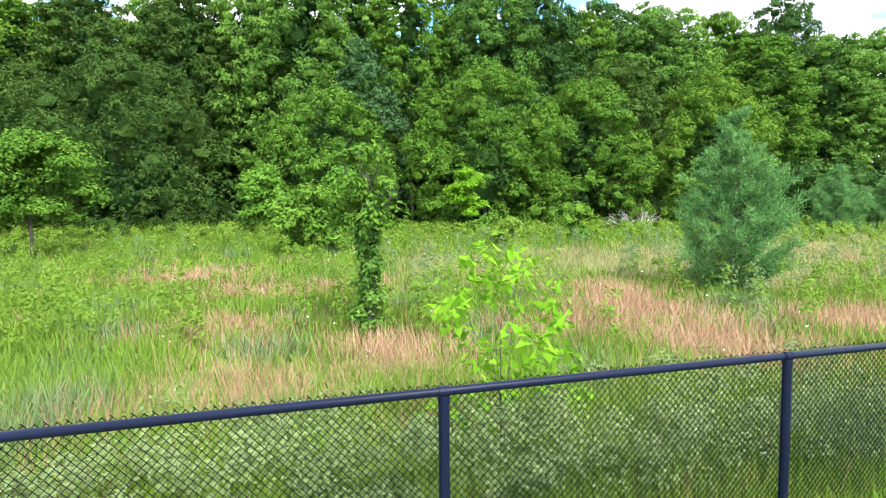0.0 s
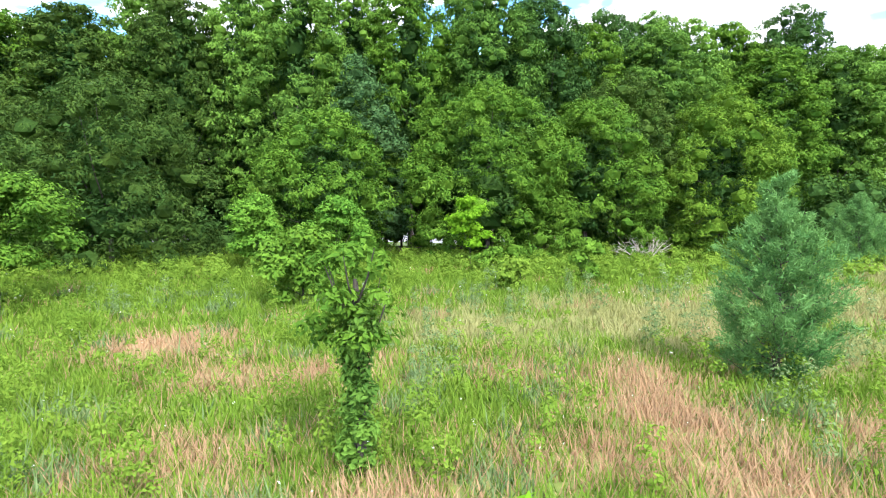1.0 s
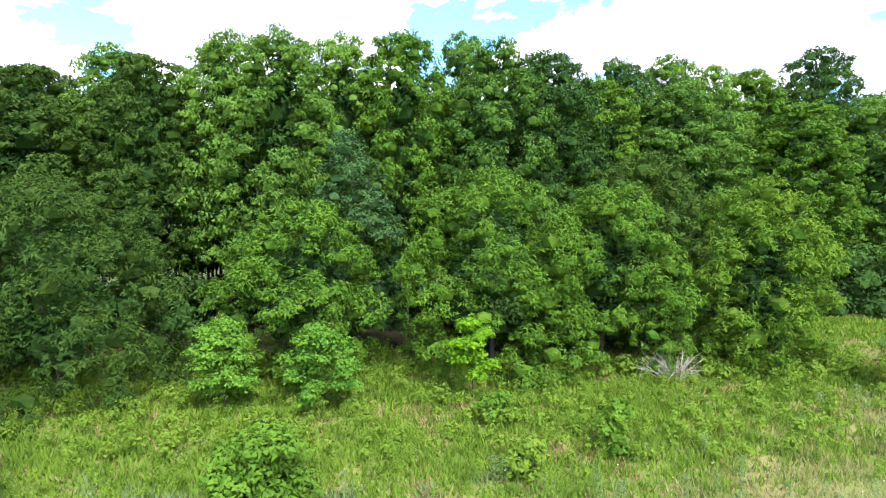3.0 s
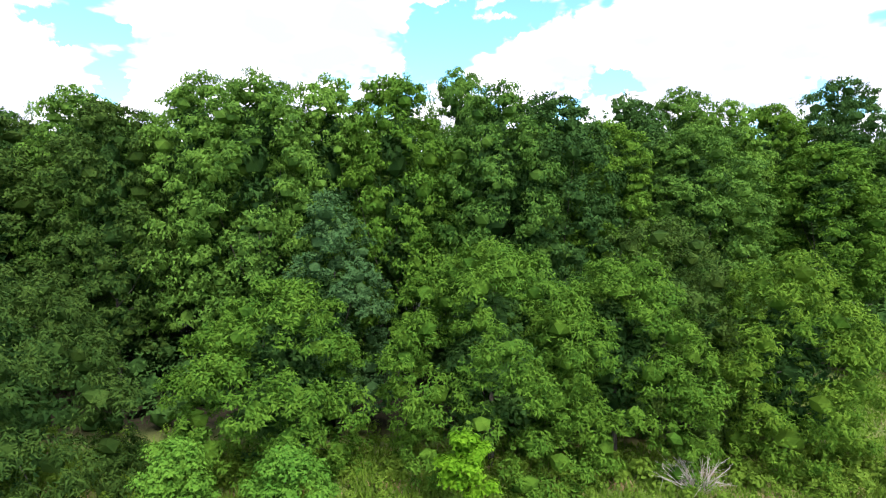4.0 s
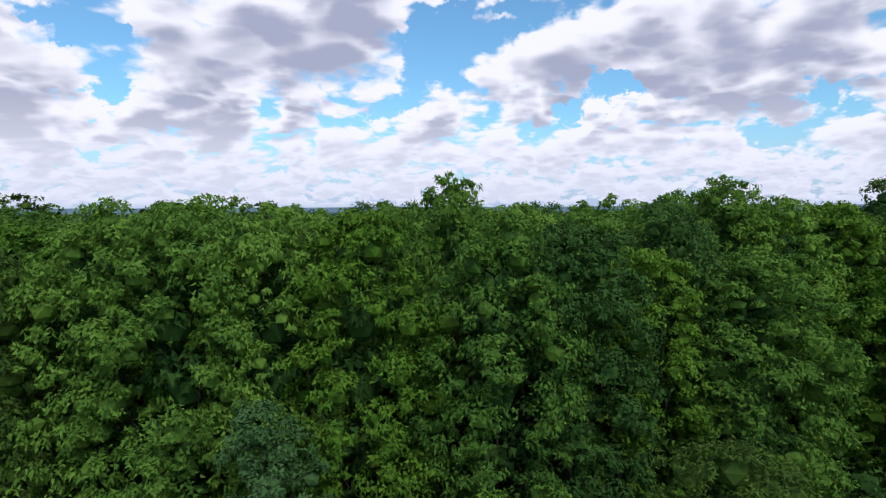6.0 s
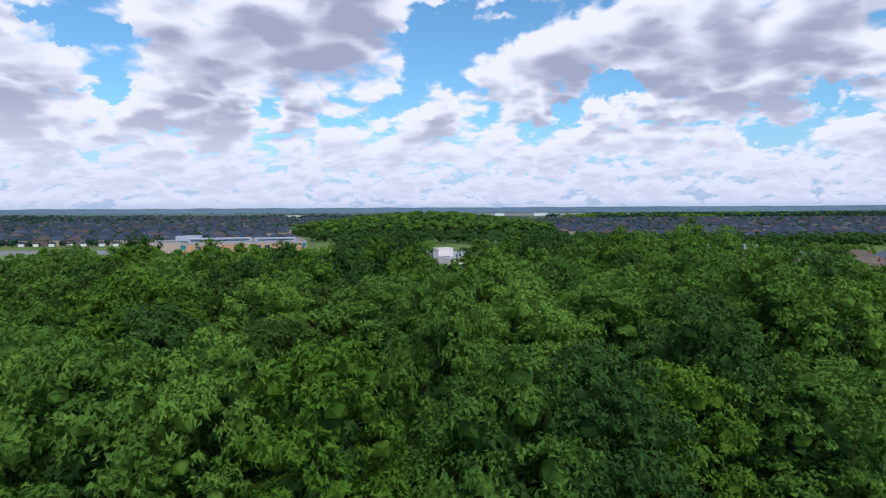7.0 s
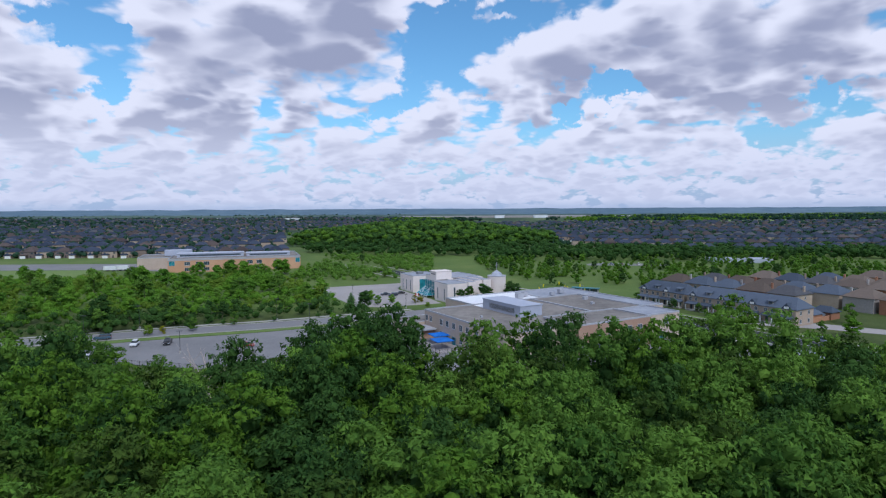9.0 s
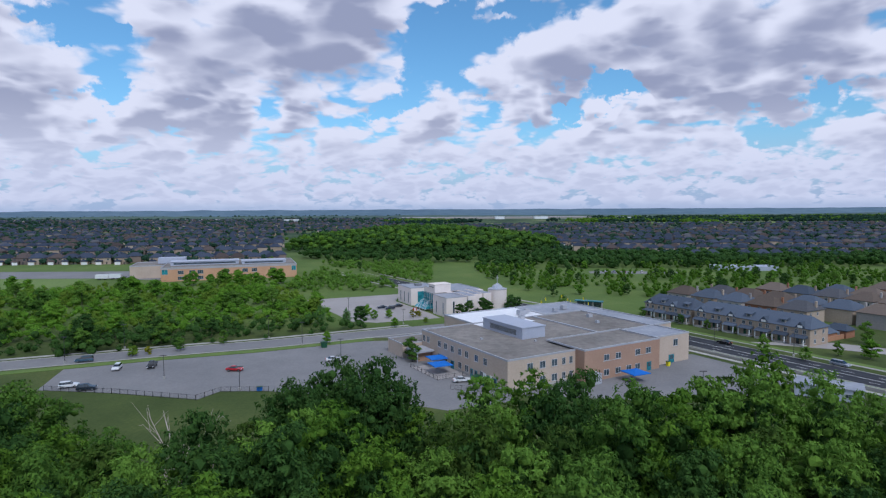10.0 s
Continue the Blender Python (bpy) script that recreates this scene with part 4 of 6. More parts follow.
part("white_deck", boxes((19, 38.9, 8.07, 40, 45.0, 8.11)), ROOF_WHITE, school)
part("plinth", boxes((-0.06, -0.06, -1, 22.4, -0.003, 0.7), (-0.06, -0.003, -1, -0.003, 45.4, 0.7)), CONCRETE, school, "pale concrete base course")
part("penthouse", boxes((18.5, 18, 8.06, 27, 38.5, 11.3), (18.3, 17.8, 11.303, 27.2, 38.7, 11.55)), CLAD, school, "pale blue-grey metal plant room")
bm = bmesh.new()
for k in range(8):
    box(bm, 18.4, 21, 8.9 + k * 0.2, 18.497, 34.5, 9.02 + k * 0.2)
part("louvre", bm, STEEL, school, "dark grey louvre")
for x, y, s in ((33, 41, 1.6), (37, 43, 1.4), (42, 50, 2.0), (47, 53, 1.6), (31, 30, 0.7), (20, 14, 0.5), (55, 25, 0.9), (60, 34, 1.3), (8, 24, 0.6), (64, 52, 1.6), (58, 50, 1.2)):
    part("roof_unit", boxes((x, y, 8.06, x + s * 1.4, y + s, 8.06 + s * 0.8), (x + 0.1, y + 0.1, 8.06 + s * 0.8, x + s, y + s - 0.1, 8.2 + s * 0.8)), COPING, school)
for v in (44.0, 41.3, 34.4, 30.7, 26.8, 22.7, 19.1, 14.2, 9.9):
    window(school, 0, v, 4.9, 1.7, 1.9, -90)
for v in (34.4, 30.7, 22.7, 19.1, 11.5):
    window(school, 0, v, 1.0, 1.7, 1.9, -90)
for v in (26.8, 16.5, 14.4, 8.5, 5.4):
    door(school, 0, v, 0.05, 1.4 if v != 26.8 else 2.0, 2.4, -90)
part("loading_door", boxes((-0.05, 6.3, 0.05, 0.02, 7.8, 2.7), (-0.05, 9.5, 0.05, 0.02, 11.0, 2.7)), ROOF_WHITE, school, "white roller doors")
for u in (7.1, 11.2, 15.2, 18.4, 20.9):
    window(school, u, 0, 4.9, 1.9 if u < 16 else 1.2, 1.9, 0)
    window(school, u, 0, 1.0, 1.9 if u < 16 else 1.2, 1.9, 0)
for u in (30.5, 34.9, 42.5, 46.8):
    window(school, u, -3.5, 5.1, 2.0, 1.7, 0)
    if u < 45:
        window(school, u, -3.5, 1.0, 2.0, 1.7, 0)
door(school, 47.2, -3.5, 0.05, 1.8, 2.5)
window(school, 39, -3.5, 1.0, 2.0, 1.7, 0)
door(school, 59.5, -1.2, 0.05, 2.4, 2.5)
window(school, 61.2, -1.2, 5.0, 2.0, 2.1, 0)
part("sill_band", boxes((29.2, -3.6, 4.9, 36.2, -3.503, 5.03), (41.2, -3.6, 4.9, 48.1, -3.503, 5.03)), CONCRETE, school)
part("vestibule", boxes((23.2, -6.0, -1, 26.4, -3.503, 2.6), (23.1, -6.1, 2.603, 26.5, -3.503, 2.75)), COPING, school)
part("canopy", boxes((-6, 37.5, 2.9, -0.05, 45.0, 3.3), (-5.8, 37.8, -0.5, -5.5, 38.1, 2.897), (-5.8, 44.4, -0.5, -5.5, 44.7, 2.897)), COPING, school, "entrance canopy on posts")
part("entrance_wall", boxes((-4.8, 39, -0.5, -0.05, 43, 2.8)), RED_WALL, school)
part("entrance_wing", boxes((-7, 45.503, -1, 10, 56, 4.2)), TAN_WALL, school)
flat_roof(school, -7, 45.6, 10, 56, 4.203, ROOF_GRAVEL, 0.3)

# church: pale stone walls set in steps, round tower with a cross
church = thing("church", "modern pale stone church with stepped walls and round tower", "church", at=pose(4.5, 300, G, 0, 0, 27))
part("wall", boxes((0, 0, -1, 10, 13, 8.3)), PALE_WALL, church)
for k, (x, d, h) in enumerate(((10.003, -1.2, 8.8), (14.006, 0.6, 9.1), (18.009, -0.6, 9.4))):
    part("wall_fin", boxes((x, d, -1, x + 4.0, 16, h)), PALE_WALL, church)
    part("roof", boxes((x + 0.3, d + 0.3, h + 0.003, x + 3.7, 15.7, h + 0.1)), ROOF_BLUE, church)
    window(church, x - 0.005, d + 0.55 if k != 1 else 0.3, 0.8, 0.7, 6.5, -90, TEAL_GLASS, bars=0)
part("nave", boxes((7, 13.003, -1, 26, 36.997, 8.9)), PALE_WALL, church)
flat_roof(church, 7, 16.1, 26, 36.9, 8.903, ROOF_BLUE, 0.3)
flat_roof(church, 0, 0, 10, 13, 8.303, ROOF_BLUE, 0.3)
part("hall", boxes((0, 37, -1, 15, 53, 8.2)), PALE_WALL, church)
flat_roof(church, 0, 37, 15, 53, 8.203, ROOF_BLUE, 0.3)
part("vent_box", boxes((6, 44, 8.27, 9, 47, 9.4)), STEEL, church)
part("glass_front", boxes((3.5, 36.5, 0, 6.9, 36.99, 6.6)), TEAL_GLASS, church, "teal curtain wall")
part("glass_front", boxes((6.6, 20, 0, 6.99, 36.4, 6.6)), TEAL_GLASS, church, "teal curtain wall")
bm = bmesh.new()
for k in range(9):
    box(bm, 6.46, 20 + k * 2.0, 0, 6.597, 20.15 + k * 2.0, 6.6)
for k in range(4):
    box(bm, 6.47, 20, k * 2.1, 6.595, 36.4, 0.12 + k * 2.1)
part("glass_bars", bm, FRAME, church)
# low pyramids of glass before the entrance
for y in (19.5, 25.5):
    bm = bmesh.new()
    v = [bm.verts.new(p) for p in ((-1, y, 0.8), (5.5, y, 0.8), (5.5, y + 5.6, 0.8), (-1, y + 5.6, 0.8))]
    top = bm.verts.new((2.6, y + 2.8, 4.4))
    for i in range(4):
        bm.faces.new((v[i], v[(i + 1) % 4], top))
    bm.faces.new(v[::-1])
    pyr = part("glass_pyramid", bm, TEAL_GLASS, church, "blue-green glass pyramid roof")
    bm = bmesh.new()
    for px, py in ((-1, y), (5.5, y), (5.5, y + 5.6), (-1, y + 5.6), (2.2, y), (-1, y + 2.8)):
        tube(bm, [(px, py, 0), (px, py, 0.8), (2.6, y + 2.8, 4.45)], [0.08, 0.08, 0.06], 4)
    for z in (0.8, 2.0, 3.2):
        f = (z - 0.8) / 3.6
        ring = [(-1 + 3.6 * f, y + 2.8 * f, z), (5.5 - 2.9 * f, y + 2.8 * f, z), (5.5 - 2.9 * f, y + 5.6 - 2.8 * f, z), (-1 + 3.6 * f, y + 5.6 - 2.8 * f, z)]
        for i in range(4):
            tube(bm, [ring[i], ring[(i + 1) % 4]], [0.06, 0.06], 4)
    part("pyramid_frame", bm, WHITE_FRAME, pyr)
part("sign_box", boxes((1, 13.2, 8.95, 9, 19.5, 12.6), (0.6, 13.0, 12.603, 9.3, 19.8, 12.8)), PALE_WALL, church, "raised stone block over the entrance")
part("lettering", boxes((0.9, 14.4, 11.2, 0.997, 18.6, 11.5)), DARK_STEEL, church)
for x, y in ((0, 3), (0, 9.5), (0, 40), (0, 45), (0, 49.5)):
    window(church, x, y, 1.0, 0.9, 5.0, -90, GLASS, bars=0)
window(church, 3.5, 0, 0.6, 0.9, 6.2, 0, GLASS, bars=0)
bm = bmesh.new()
tube(bm, [(26.8, 2.2, -1), (26.8, 2.2, 10.4)], [4.2, 4.2], 40)
part("tower", bm, PALE_WALL, church, "round pale stone tower", smooth=False)
bm = bmesh.new()
tube(bm, [(26.8, 2.2, 10.403), (26.8, 2.2, 10.7)], [4.3, 4.3], 40)
part("tower_rim", bm, COPING, church)
bm = bmesh.new()
for k in range(10):
    a = k * math.tau / 10
    tube(bm, [(26.8 + 2.6 * math.cos(a), 2.2 + 2.6 * math.sin(a), 10.7), (26.8 + 1.9 * math.cos(a), 2.2 + 1.9 * math.sin(a), 12.0), (26.8, 2.2, 13.2)], [0.09, 0.09, 0.06], 5)
part("cupola_frame", bm, FRAME, church)
bm = bmesh.new()
tube(bm, [(26.8, 2.2, 10.7), (26.8, 2.2, 11.9), (26.8, 2.2, 13.1)], [2.5, 1.8, 0.1], 20)
part("cupola_glass", bm, CLAD, church)
part("cross", boxes((26.7, 2.1, 13.0, 26.9, 2.3, 16.6), (25.9, 2.12, 15.3, 27.7, 2.28, 15.5)), COPING, church)

# second school, long and low, of salmon brick
far_school = thing("far_school", "long two-storey salmon brick school with grey flat roof", "school", at=pose(-180, 432, G, 0, 0, 19))
part("wall", boxes((0, 0, -1, 86, 52, 8.6)), SALMON_WALL, far_school)
part("side_wall", boxes((-22, 26, -1, -0.003, 60, 8.2)), TAN_WALL, far_school)
flat_roof(far_school, 0, 0, 86, 52, 8.603, ROOF_GRAVEL, 0.6)
flat_roof(far_school, -22, 26, -0.1, 60, 8.203, ROOF_GRAVEL, 0.6)
part("clerestory", boxes((4, 20, 8.67, 48, 34, 11.0), (3.7, 19.7, 11.003, 48.3, 34.3, 11.25)), CLAD, far_school)
part("clerestory", boxes((50, 16, 8.67, 80, 30, 10.6), (49.7, 15.7, 10.603, 80.3, 30.3, 10.85)), CLAD, far_school)
part("clerestory_glass", boxes((6, 19.9, 9.3, 46, 19.997, 10.4)), GLASS, far_school)
part("clerestory_glass", boxes((52, 15.9, 9.2, 78, 15.997, 10.1)), GLASS, far_school)
part("plant_room", boxes((-6, 40, 8.7, 12, 50, 12.6)), CLAD, far_school)
for u in (12, 19, 24, 40, 52, 58, 70):
    window(far_school, u, 0, 4.6, 3.6, 2.4, 0, bars=2)
    window(far_school, u, 0, 0.9, 3.6, 2.2, 0, bars=2)
window(far_school, 2.5, 0, 4.6, 3.6, 3.2, 0, TEAL_GLASS)
window(far_school, 84, 0, 4.6, 3.0, 3.2, 0, TEAL_GLASS)
part("corner_band", boxes((-0.06, -0.06, 7.9, 86.06, -0.003, 8.5)), COPING, far_school)

# ---- roads, lots and verges ----


def strip(name, points, width, z0, z1, mat, label, category, kind="structure", offset=0.0):
    """A band along a line of points."""
    left, right = [], []
    for i, p in enumerate(points):
        a, b = Vector(points[max(i - 1, 0)]), Vector(points[min(i + 1, len(points) - 1)])
        d = (b - a).normalized()
        nn = Vector((-d.y, d.x))
        left.append(tuple(Vector(p) + nn * (offset + width / 2)))
        right.append(tuple(Vector(p) + nn * (offset - width / 2)))
    bm = bmesh.new()
    for i in range(len(points) - 1):
        prism(bm, [right[i], right[i + 1], left[i + 1], left[i]], z0, z1)
    return tagged(part(name, bm, mat), label, category, kind=kind)


LEFT_ROAD = [(-420, 118), (-250, 178), (-130, 224.5), (-88, 241.5), (-57, 252.5), (-7, 276), (48, 302)]
MAIN_ROAD = [(190, 92), (119.5, 203.5), (88, 256), (55, 308), (-27, 424), (-85, 518), (-200, 690)]
strip("road", MAIN_ROAD, 13.0, G - 0.3, G + 0.05, ASPHALT, "dark asphalt main road with lane markings", "road")
strip("road", LEFT_ROAD, 11.5, G - 0.3, G + 0.054, OLD_ASPHALT, "worn grey side road past the school", "road")
for off in (-7.6, 7.6):
    strip("kerb", MAIN_ROAD, 0.35, G - 0.3, G + 0.16, CONCRETE, "pale concrete kerb beside the main road", "kerb", offset=off - math.copysign(0.92, off))
    strip("pavement", MAIN_ROAD, 1.8, G - 0.3, G + 0.12, CONCRETE, "pale concrete pavement along the main road", "pavement", offset=off * 1.65)
for off in (-5.95, 5.95):
    strip("kerb", LEFT_ROAD[:-1], 0.35, G - 0.3, G + 0.17, CONCRETE, "pale concrete kerb beside the side road", "kerb", offset=off)
strip("pavement", LEFT_ROAD[:-1], 1.7, G - 0.3, G + 0.12, CONCRETE, "pale concrete pavement along the side road", "pavement", offset=9.2)
# painted lines
bm = bmesh.new()
for i in range(len(MAIN_ROAD) - 1):
    a, b = Vector(MAIN_ROAD[i]), Vector(MAIN_ROAD[i + 1])
    l = (b - a).length
    d = (b - a) / l
    nn = Vector((-d.y, d.x))
    for k in range(int(l / 9)):
        for off in (-3.2, 3.2):
            p, q = a + d * (k * 9) + nn * off, a + d * (k * 9 + 3.2) + nn * off
            prism(bm, [tuple(p - nn * 0.09), tuple(q - nn * 0.09), tuple(q + nn * 0.09), tuple(p + nn * 0.09)], G + 0.051, G + 0.058)
    for off in (-0.16, 0.16):
        p, q = a + nn * off, b + nn * off
        prism(bm, [tuple(p - nn * 0.06), tuple(q - nn * 0.06), tuple(q + nn * 0.06), tuple(p + nn * 0.06)], G + 0.051, G + 0.058)
tagged(part("lane_lines", bm, ROAD_PAINT), "worn white lane lines on the road", "road marking", kind="structure")
strip("verge", [(-125, 216), (-88, 231.8), (-57, 242.8), (-22, 259)], 3.6, G - 0.3, G + 0.14, GRASS_STRIP, "grass verge between road and car park", "verge")
tagged(part("car_park", slab([(-102, 201), (-81, 198.5), (-57, 193), (-54, 199.5), (-42, 199.5), (-14, 193), (4, 184), (19, 190), (20.5, 196), (-3.5, 237), (-9, 258), (-24, 256), (-57, 240.5), (-88, 229.5), (-108, 221)], G - 0.3, G + 0.03), OLD_ASPHALT),
       "wide worn grey asphalt school car park", "car park", kind="structure")
tagged(part("car_park", slab([(-22, 262), (-5, 262), (-4, 271), (-12, 268)], G - 0.3, G + 0.045), OLD_ASPHALT), "worn asphalt driveway into the school grounds", "driveway", kind="structure")
tagged(part("yard", slab([(21, 195), (55, 190), (76, 192), (98, 206), (82, 235), (76, 236)], G - 0.3, G + 0.035), OLD_ASPHALT), "worn grey paved school yard beside the building", "yard", kind="structure")
tagged(part("church_car_park", slab([(-67, 352), (-35, 293), (-24, 290), (2, 300), (-3, 312), (-21, 347), (-20, 372)], G - 0.3, G + 0.04), PALE_LOT), "pale paved church car park", "car park", kind="structure")
tagged(part("playground", slab([(-6.3, 221.5), (1.6, 208.5), (10.5, 213.5), (3.5, 227)], G + 0.031, G + 0.06), PALE_LOT), "paved kindergarten yard inside a low fence", "yard", kind="structure")
tagged(part("sports_field", slab([(-420, 372), (-250, 372), (-228, 395), (-236, 452), (-420, 452)], G - 0.3, G + 0.05), FIELD), "mown green sports field beyond the trees", "field", kind="structure")
tagged(part("far_lot", slab([(-236, 454), (-178, 440), (-200, 500), (-420, 500), (-420, 454)], G - 0.3, G + 0.05), OLD_ASPHALT), "grey asphalt lot beside the far school", "car park", kind="structure")
tagged(part("driveway", slab([(103, 252), (132, 240), (160, 222), (160, 232), (136, 250)], G - 0.3, G + 0.06), PALE_LOT), "pale side street between houses", "driveway", kind="structure")
tagged(part("park_lot", slab([(108, 470), (170, 462), (172, 478), (110, 486)], G - 0.3, G + 0.05), OLD_ASPHALT), "grey asphalt lot in the park", "car park", kind="structure")
tagged(part("pool_roof", slab([(205, 486), (248, 480), (250, 496), (207, 502)], G, G + 3.0), CLAD), "low pale blue pavilion roof in the park", "pavilion")
# low block wall and hedge between yard and main road
wall = strip("garden_wall", [(70, 262), (82.5, 244.5), (104, 209), (125, 174)], 0.5, G - 0.3, G + 0.9, CONCRETE, "low concrete wall beside the school yard", "wall", kind="structure")
strip("verge", [(60, 281), (76.5, 257), (108, 207), (132, 168)], 3.0, G - 0.3, G + 0.13, GRASS_STRIP, "grass verge between yard and main road", "verge")
strip("verge", [(75, 305), (99, 264), (130, 214), (150, 182)], 3.0, G - 0.3, G + 0.13, GRASS_STRIP, "grass verge before the town houses", "verge")

# ---- loose things on the grounds ----


def lamp_post(x, y, h=6.5, mat=None, turn=0):
    t = thing("street_lamp", "tall slim lamp post with a flat head", "street lamp", "car park lamps", pose(x, y, G, 0, 0, turn))
    bm = bmesh.new()
    tube(bm, [(0, 0, 0), (0, 0, h)], [0.09, 0.06], 8)
    part("pole", bm, mat or DARK_STEEL, t)
    part("base", boxes((-0.25, -0.25, 0, 0.25, 0.25, 0.7)), CONCRETE, t, "concrete foot")
    part("head", boxes((-0.9, -0.18, h, 0.9, 0.18, h + 0.14)), mat or DARK_STEEL, t)
    return t


for x, y, h in ((-73.8, 211, 6.5), (-28, 228, 7), (-49.4, 200.6, 6), (-104, 247, 8), (-60, 262, 8), (-112, 228, 8), (-45, 250, 8), (-13, 287, 6), (68, 196, 5.5), (85, 205, 5.5), (-40, 318, 6), (112, 232, 8), (90, 238, 8)):
    lamp_post(x, y, h)


def railing(points, h, label, step=2.4):
    """A black metal fence: posts and rails with thin bars."""
    t = thing("metal_fence", label, "fence")
    pts = [Vector(p) for p in points]
    bars = bmesh.new()
    for a, b in zip(pts, pts[1:]):
        l = (b - a).length
        k = max(1, round(l / step))
        for i in range(k + 1):
            p = a.lerp(b, i / k)
            part("post", boxes((p.x - 0.05, p.y - 0.05, G, p.x + 0.05, p.y + 0.05, G + h + 0.08)), DARK_STEEL, t)
        for z in (0.12, h):
            tube(bars, [(a.x, a.y, G + z), (b.x, b.y, G + z)], [0.03, 0.03], 4)
        for i in range(int(l / 0.3)):
            p = a.lerp(b, i * 0.3 / l)
            tube(bars, [(p.x, p.y, G + 0.12), (p.x, p.y, G + h)], [0.012, 0.012], 3, False)
    part("bars", bars, DARK_STEEL, t)


railing([(-100, 200.6), (-81, 198), (-57.3, 192.3), (-53.6, 198.9), (-41.5, 199)], 1.3, "dark metal fence along the car park")
railing([(-6.5, 221.6), (1.5, 208.2), (10.8, 213.4)], 1.2, "dark metal fence round the small yard")
railing([(5, 200), (13, 198), (18, 200)], 1.2, "short dark fence by the bins")


def shade(x, y, s, z, label="bright blue square canvas shade on a post"):
    t = thing("shade_canopy", label, "canopy", "blue shades", pose(x, y, G, 0, 0, 24))
    bm = bmesh.new()
    tube(bm, [(0, 0, 0), (0, 0, z)], [0.08, 0.07], 8)
    part("pole", bm, STEEL, t)
    bm = bmesh.new()
    rim = [bm.verts.new((a * s, b * s, z - 0.45)) for a, b in ((-1, -1), (1, -1), (1, 1), (-1, 1))]
    low = [bm.verts.new((a * s, b * s, z - 0.62)) for a, b in ((-1, -1), (1, -1), (1, 1), (-1, 1))]
    top = bm.verts.new((0, 0, z + 0.25))
    inner = bm.verts.new((0, 0, z + 0.1))
    for i in range(4):
        j = (i + 1) % 4
        bm.faces.new((rim[i], rim[j], top))
        bm.faces.new((low[i], low[j], rim[j], rim[i]))
        bm.faces.new((inner, low[j], low[i]))
    part("canvas", bm, BLUE_CLOTH, t)


shade(1.2, 222.5, 2.6, 3.2)
shade(2.2, 215.5, 2.8, 3.1)
shade(54.5, 206.5, 2.8, 3.0)


def bin_box(x, y, w, d, h, mat, label, turn):
    t = thing("waste_bin", label, "bin", at=pose(x, y, G + 0.04, 0, 0, turn))
    bm = bmesh.new()
    v = [bm.verts.new(p) for p in ((-w * 0.44, -d * 0.4, 0), (w * 0.44, -d * 0.4, 0), (w * 0.44, d * 0.4, 0), (-w * 0.44, d * 0.4, 0), (-w / 2, -d / 2, h), (w / 2, -d / 2, h), (w / 2, d / 2, h * 1.1), (-w / 2, d / 2, h * 1.1))]
    for f in ((3, 2, 1, 0), (4, 5, 6, 7), (0, 1, 5, 4), (1, 2, 6, 5), (2, 3, 7, 6), (3, 0, 4, 7)):
        bm.faces.new([v[i] for i in f])
    part("body", bm, mat, t)
    part("lid", boxes((-w / 2 - 0.05, -d / 2 - 0.05, h * 1.1 + 0.01, w / 2 + 0.05, d / 2 + 0.05, h * 1.1 + 0.09)), DARK_BIN, t)


bin_box(12.0, 206.5, 2.4, 1.8, 1.5, GREEN_BIN, "lime green waste container by the wall", 30)
bin_box(14.2, 203.5, 2.2, 1.8, 1.5, DARK_BIN, "dark green waste container by the wall", 30)
bin_box(69.0, 221.5, 1.1, 0.9, 1.2, YELLOW, "bright yellow bin beside the school door", 30)
bin_box(-44, 199.8, 1.4, 1.0, 0.9, BLUE_CLOTH, "blue box at the car park fence", 10)
bin_box(-37, 247, 2.0, 1.6, 1.7, DARK_BIN, "dark bin shelter beside the road", 25)

# portable building at the yard's end
shed = thing("portable_building", "pale grey portable classroom with a metal roof", "shed", at=pose(97, 192.5, G, 0, 0, -32))
part("wall", boxes((-7, -3.5, 0.3, 7, 3.5, 3.2)), CLAD, shed)
part("roof", boxes((-7.3, -3.8, 3.203, 7.3, 3.8, 3.45)), ROOF_BLUE, shed)
part("skirt", boxes((-6.9, -3.4, -0.3, 6.9, 3.4, 0.297)), DARK_STEEL, shed)
for x in (-4, 0, 4):
    window(shed, x, -3.5, 1.2, 1.4, 1.0)

# bus shelter at the crossing
shelter = thing("bus_shelter", "blue-roofed glazed bus shelter at the crossing", "bus shelter", at=pose(71, 324, G, 0, 0, -25))
part("roof", boxes((-6.5, -1.6, 3.1, 6.5, 1.6, 3.4)), TEAL, shelter, "dark blue roof")
for x in (-6, -2, 2, 6):
    part("post", boxes((x - 0.12, -1.2, 0, x + 0.12, -0.95, 3.097)), CONCRETE, shelter)
    part("post", boxes((x - 0.12, 0.95, 0, x + 0.12, 1.2, 3.097)), CONCRETE, shelter)
part("pane", boxes((-5.8, 1.02, 0.4, 5.8, 1.08, 2.7)), GLASS, shelter)


def signal(x, y, turn):
    t = thing("traffic_light", "yellow traffic light on a steel post", "traffic light", "crossing signals", pose(x, y, G, 0, 0, turn))
    bm = bmesh.new()
    tube(bm, [(0, 0, 0), (0, 0, 6.2), (0.8, 0, 6.6), (3.5, 0, 6.7)], [0.1, 0.08, 0.06, 0.05], 6)
    part("post", bm, STEEL, t)
    part("signal_head", boxes((3.2, -0.2, 5.9, 3.6, 0.2, 7.1)), YELLOW, t)
    part("signal_head", boxes((-0.25, -0.45, 4.2, 0.25, -0.12, 5.4)), YELLOW, t)


for x, y, a in ((60, 318, 200), (66, 306, 110), (47, 312, 290), (54, 299, 20)):
    signal(x, y, a)

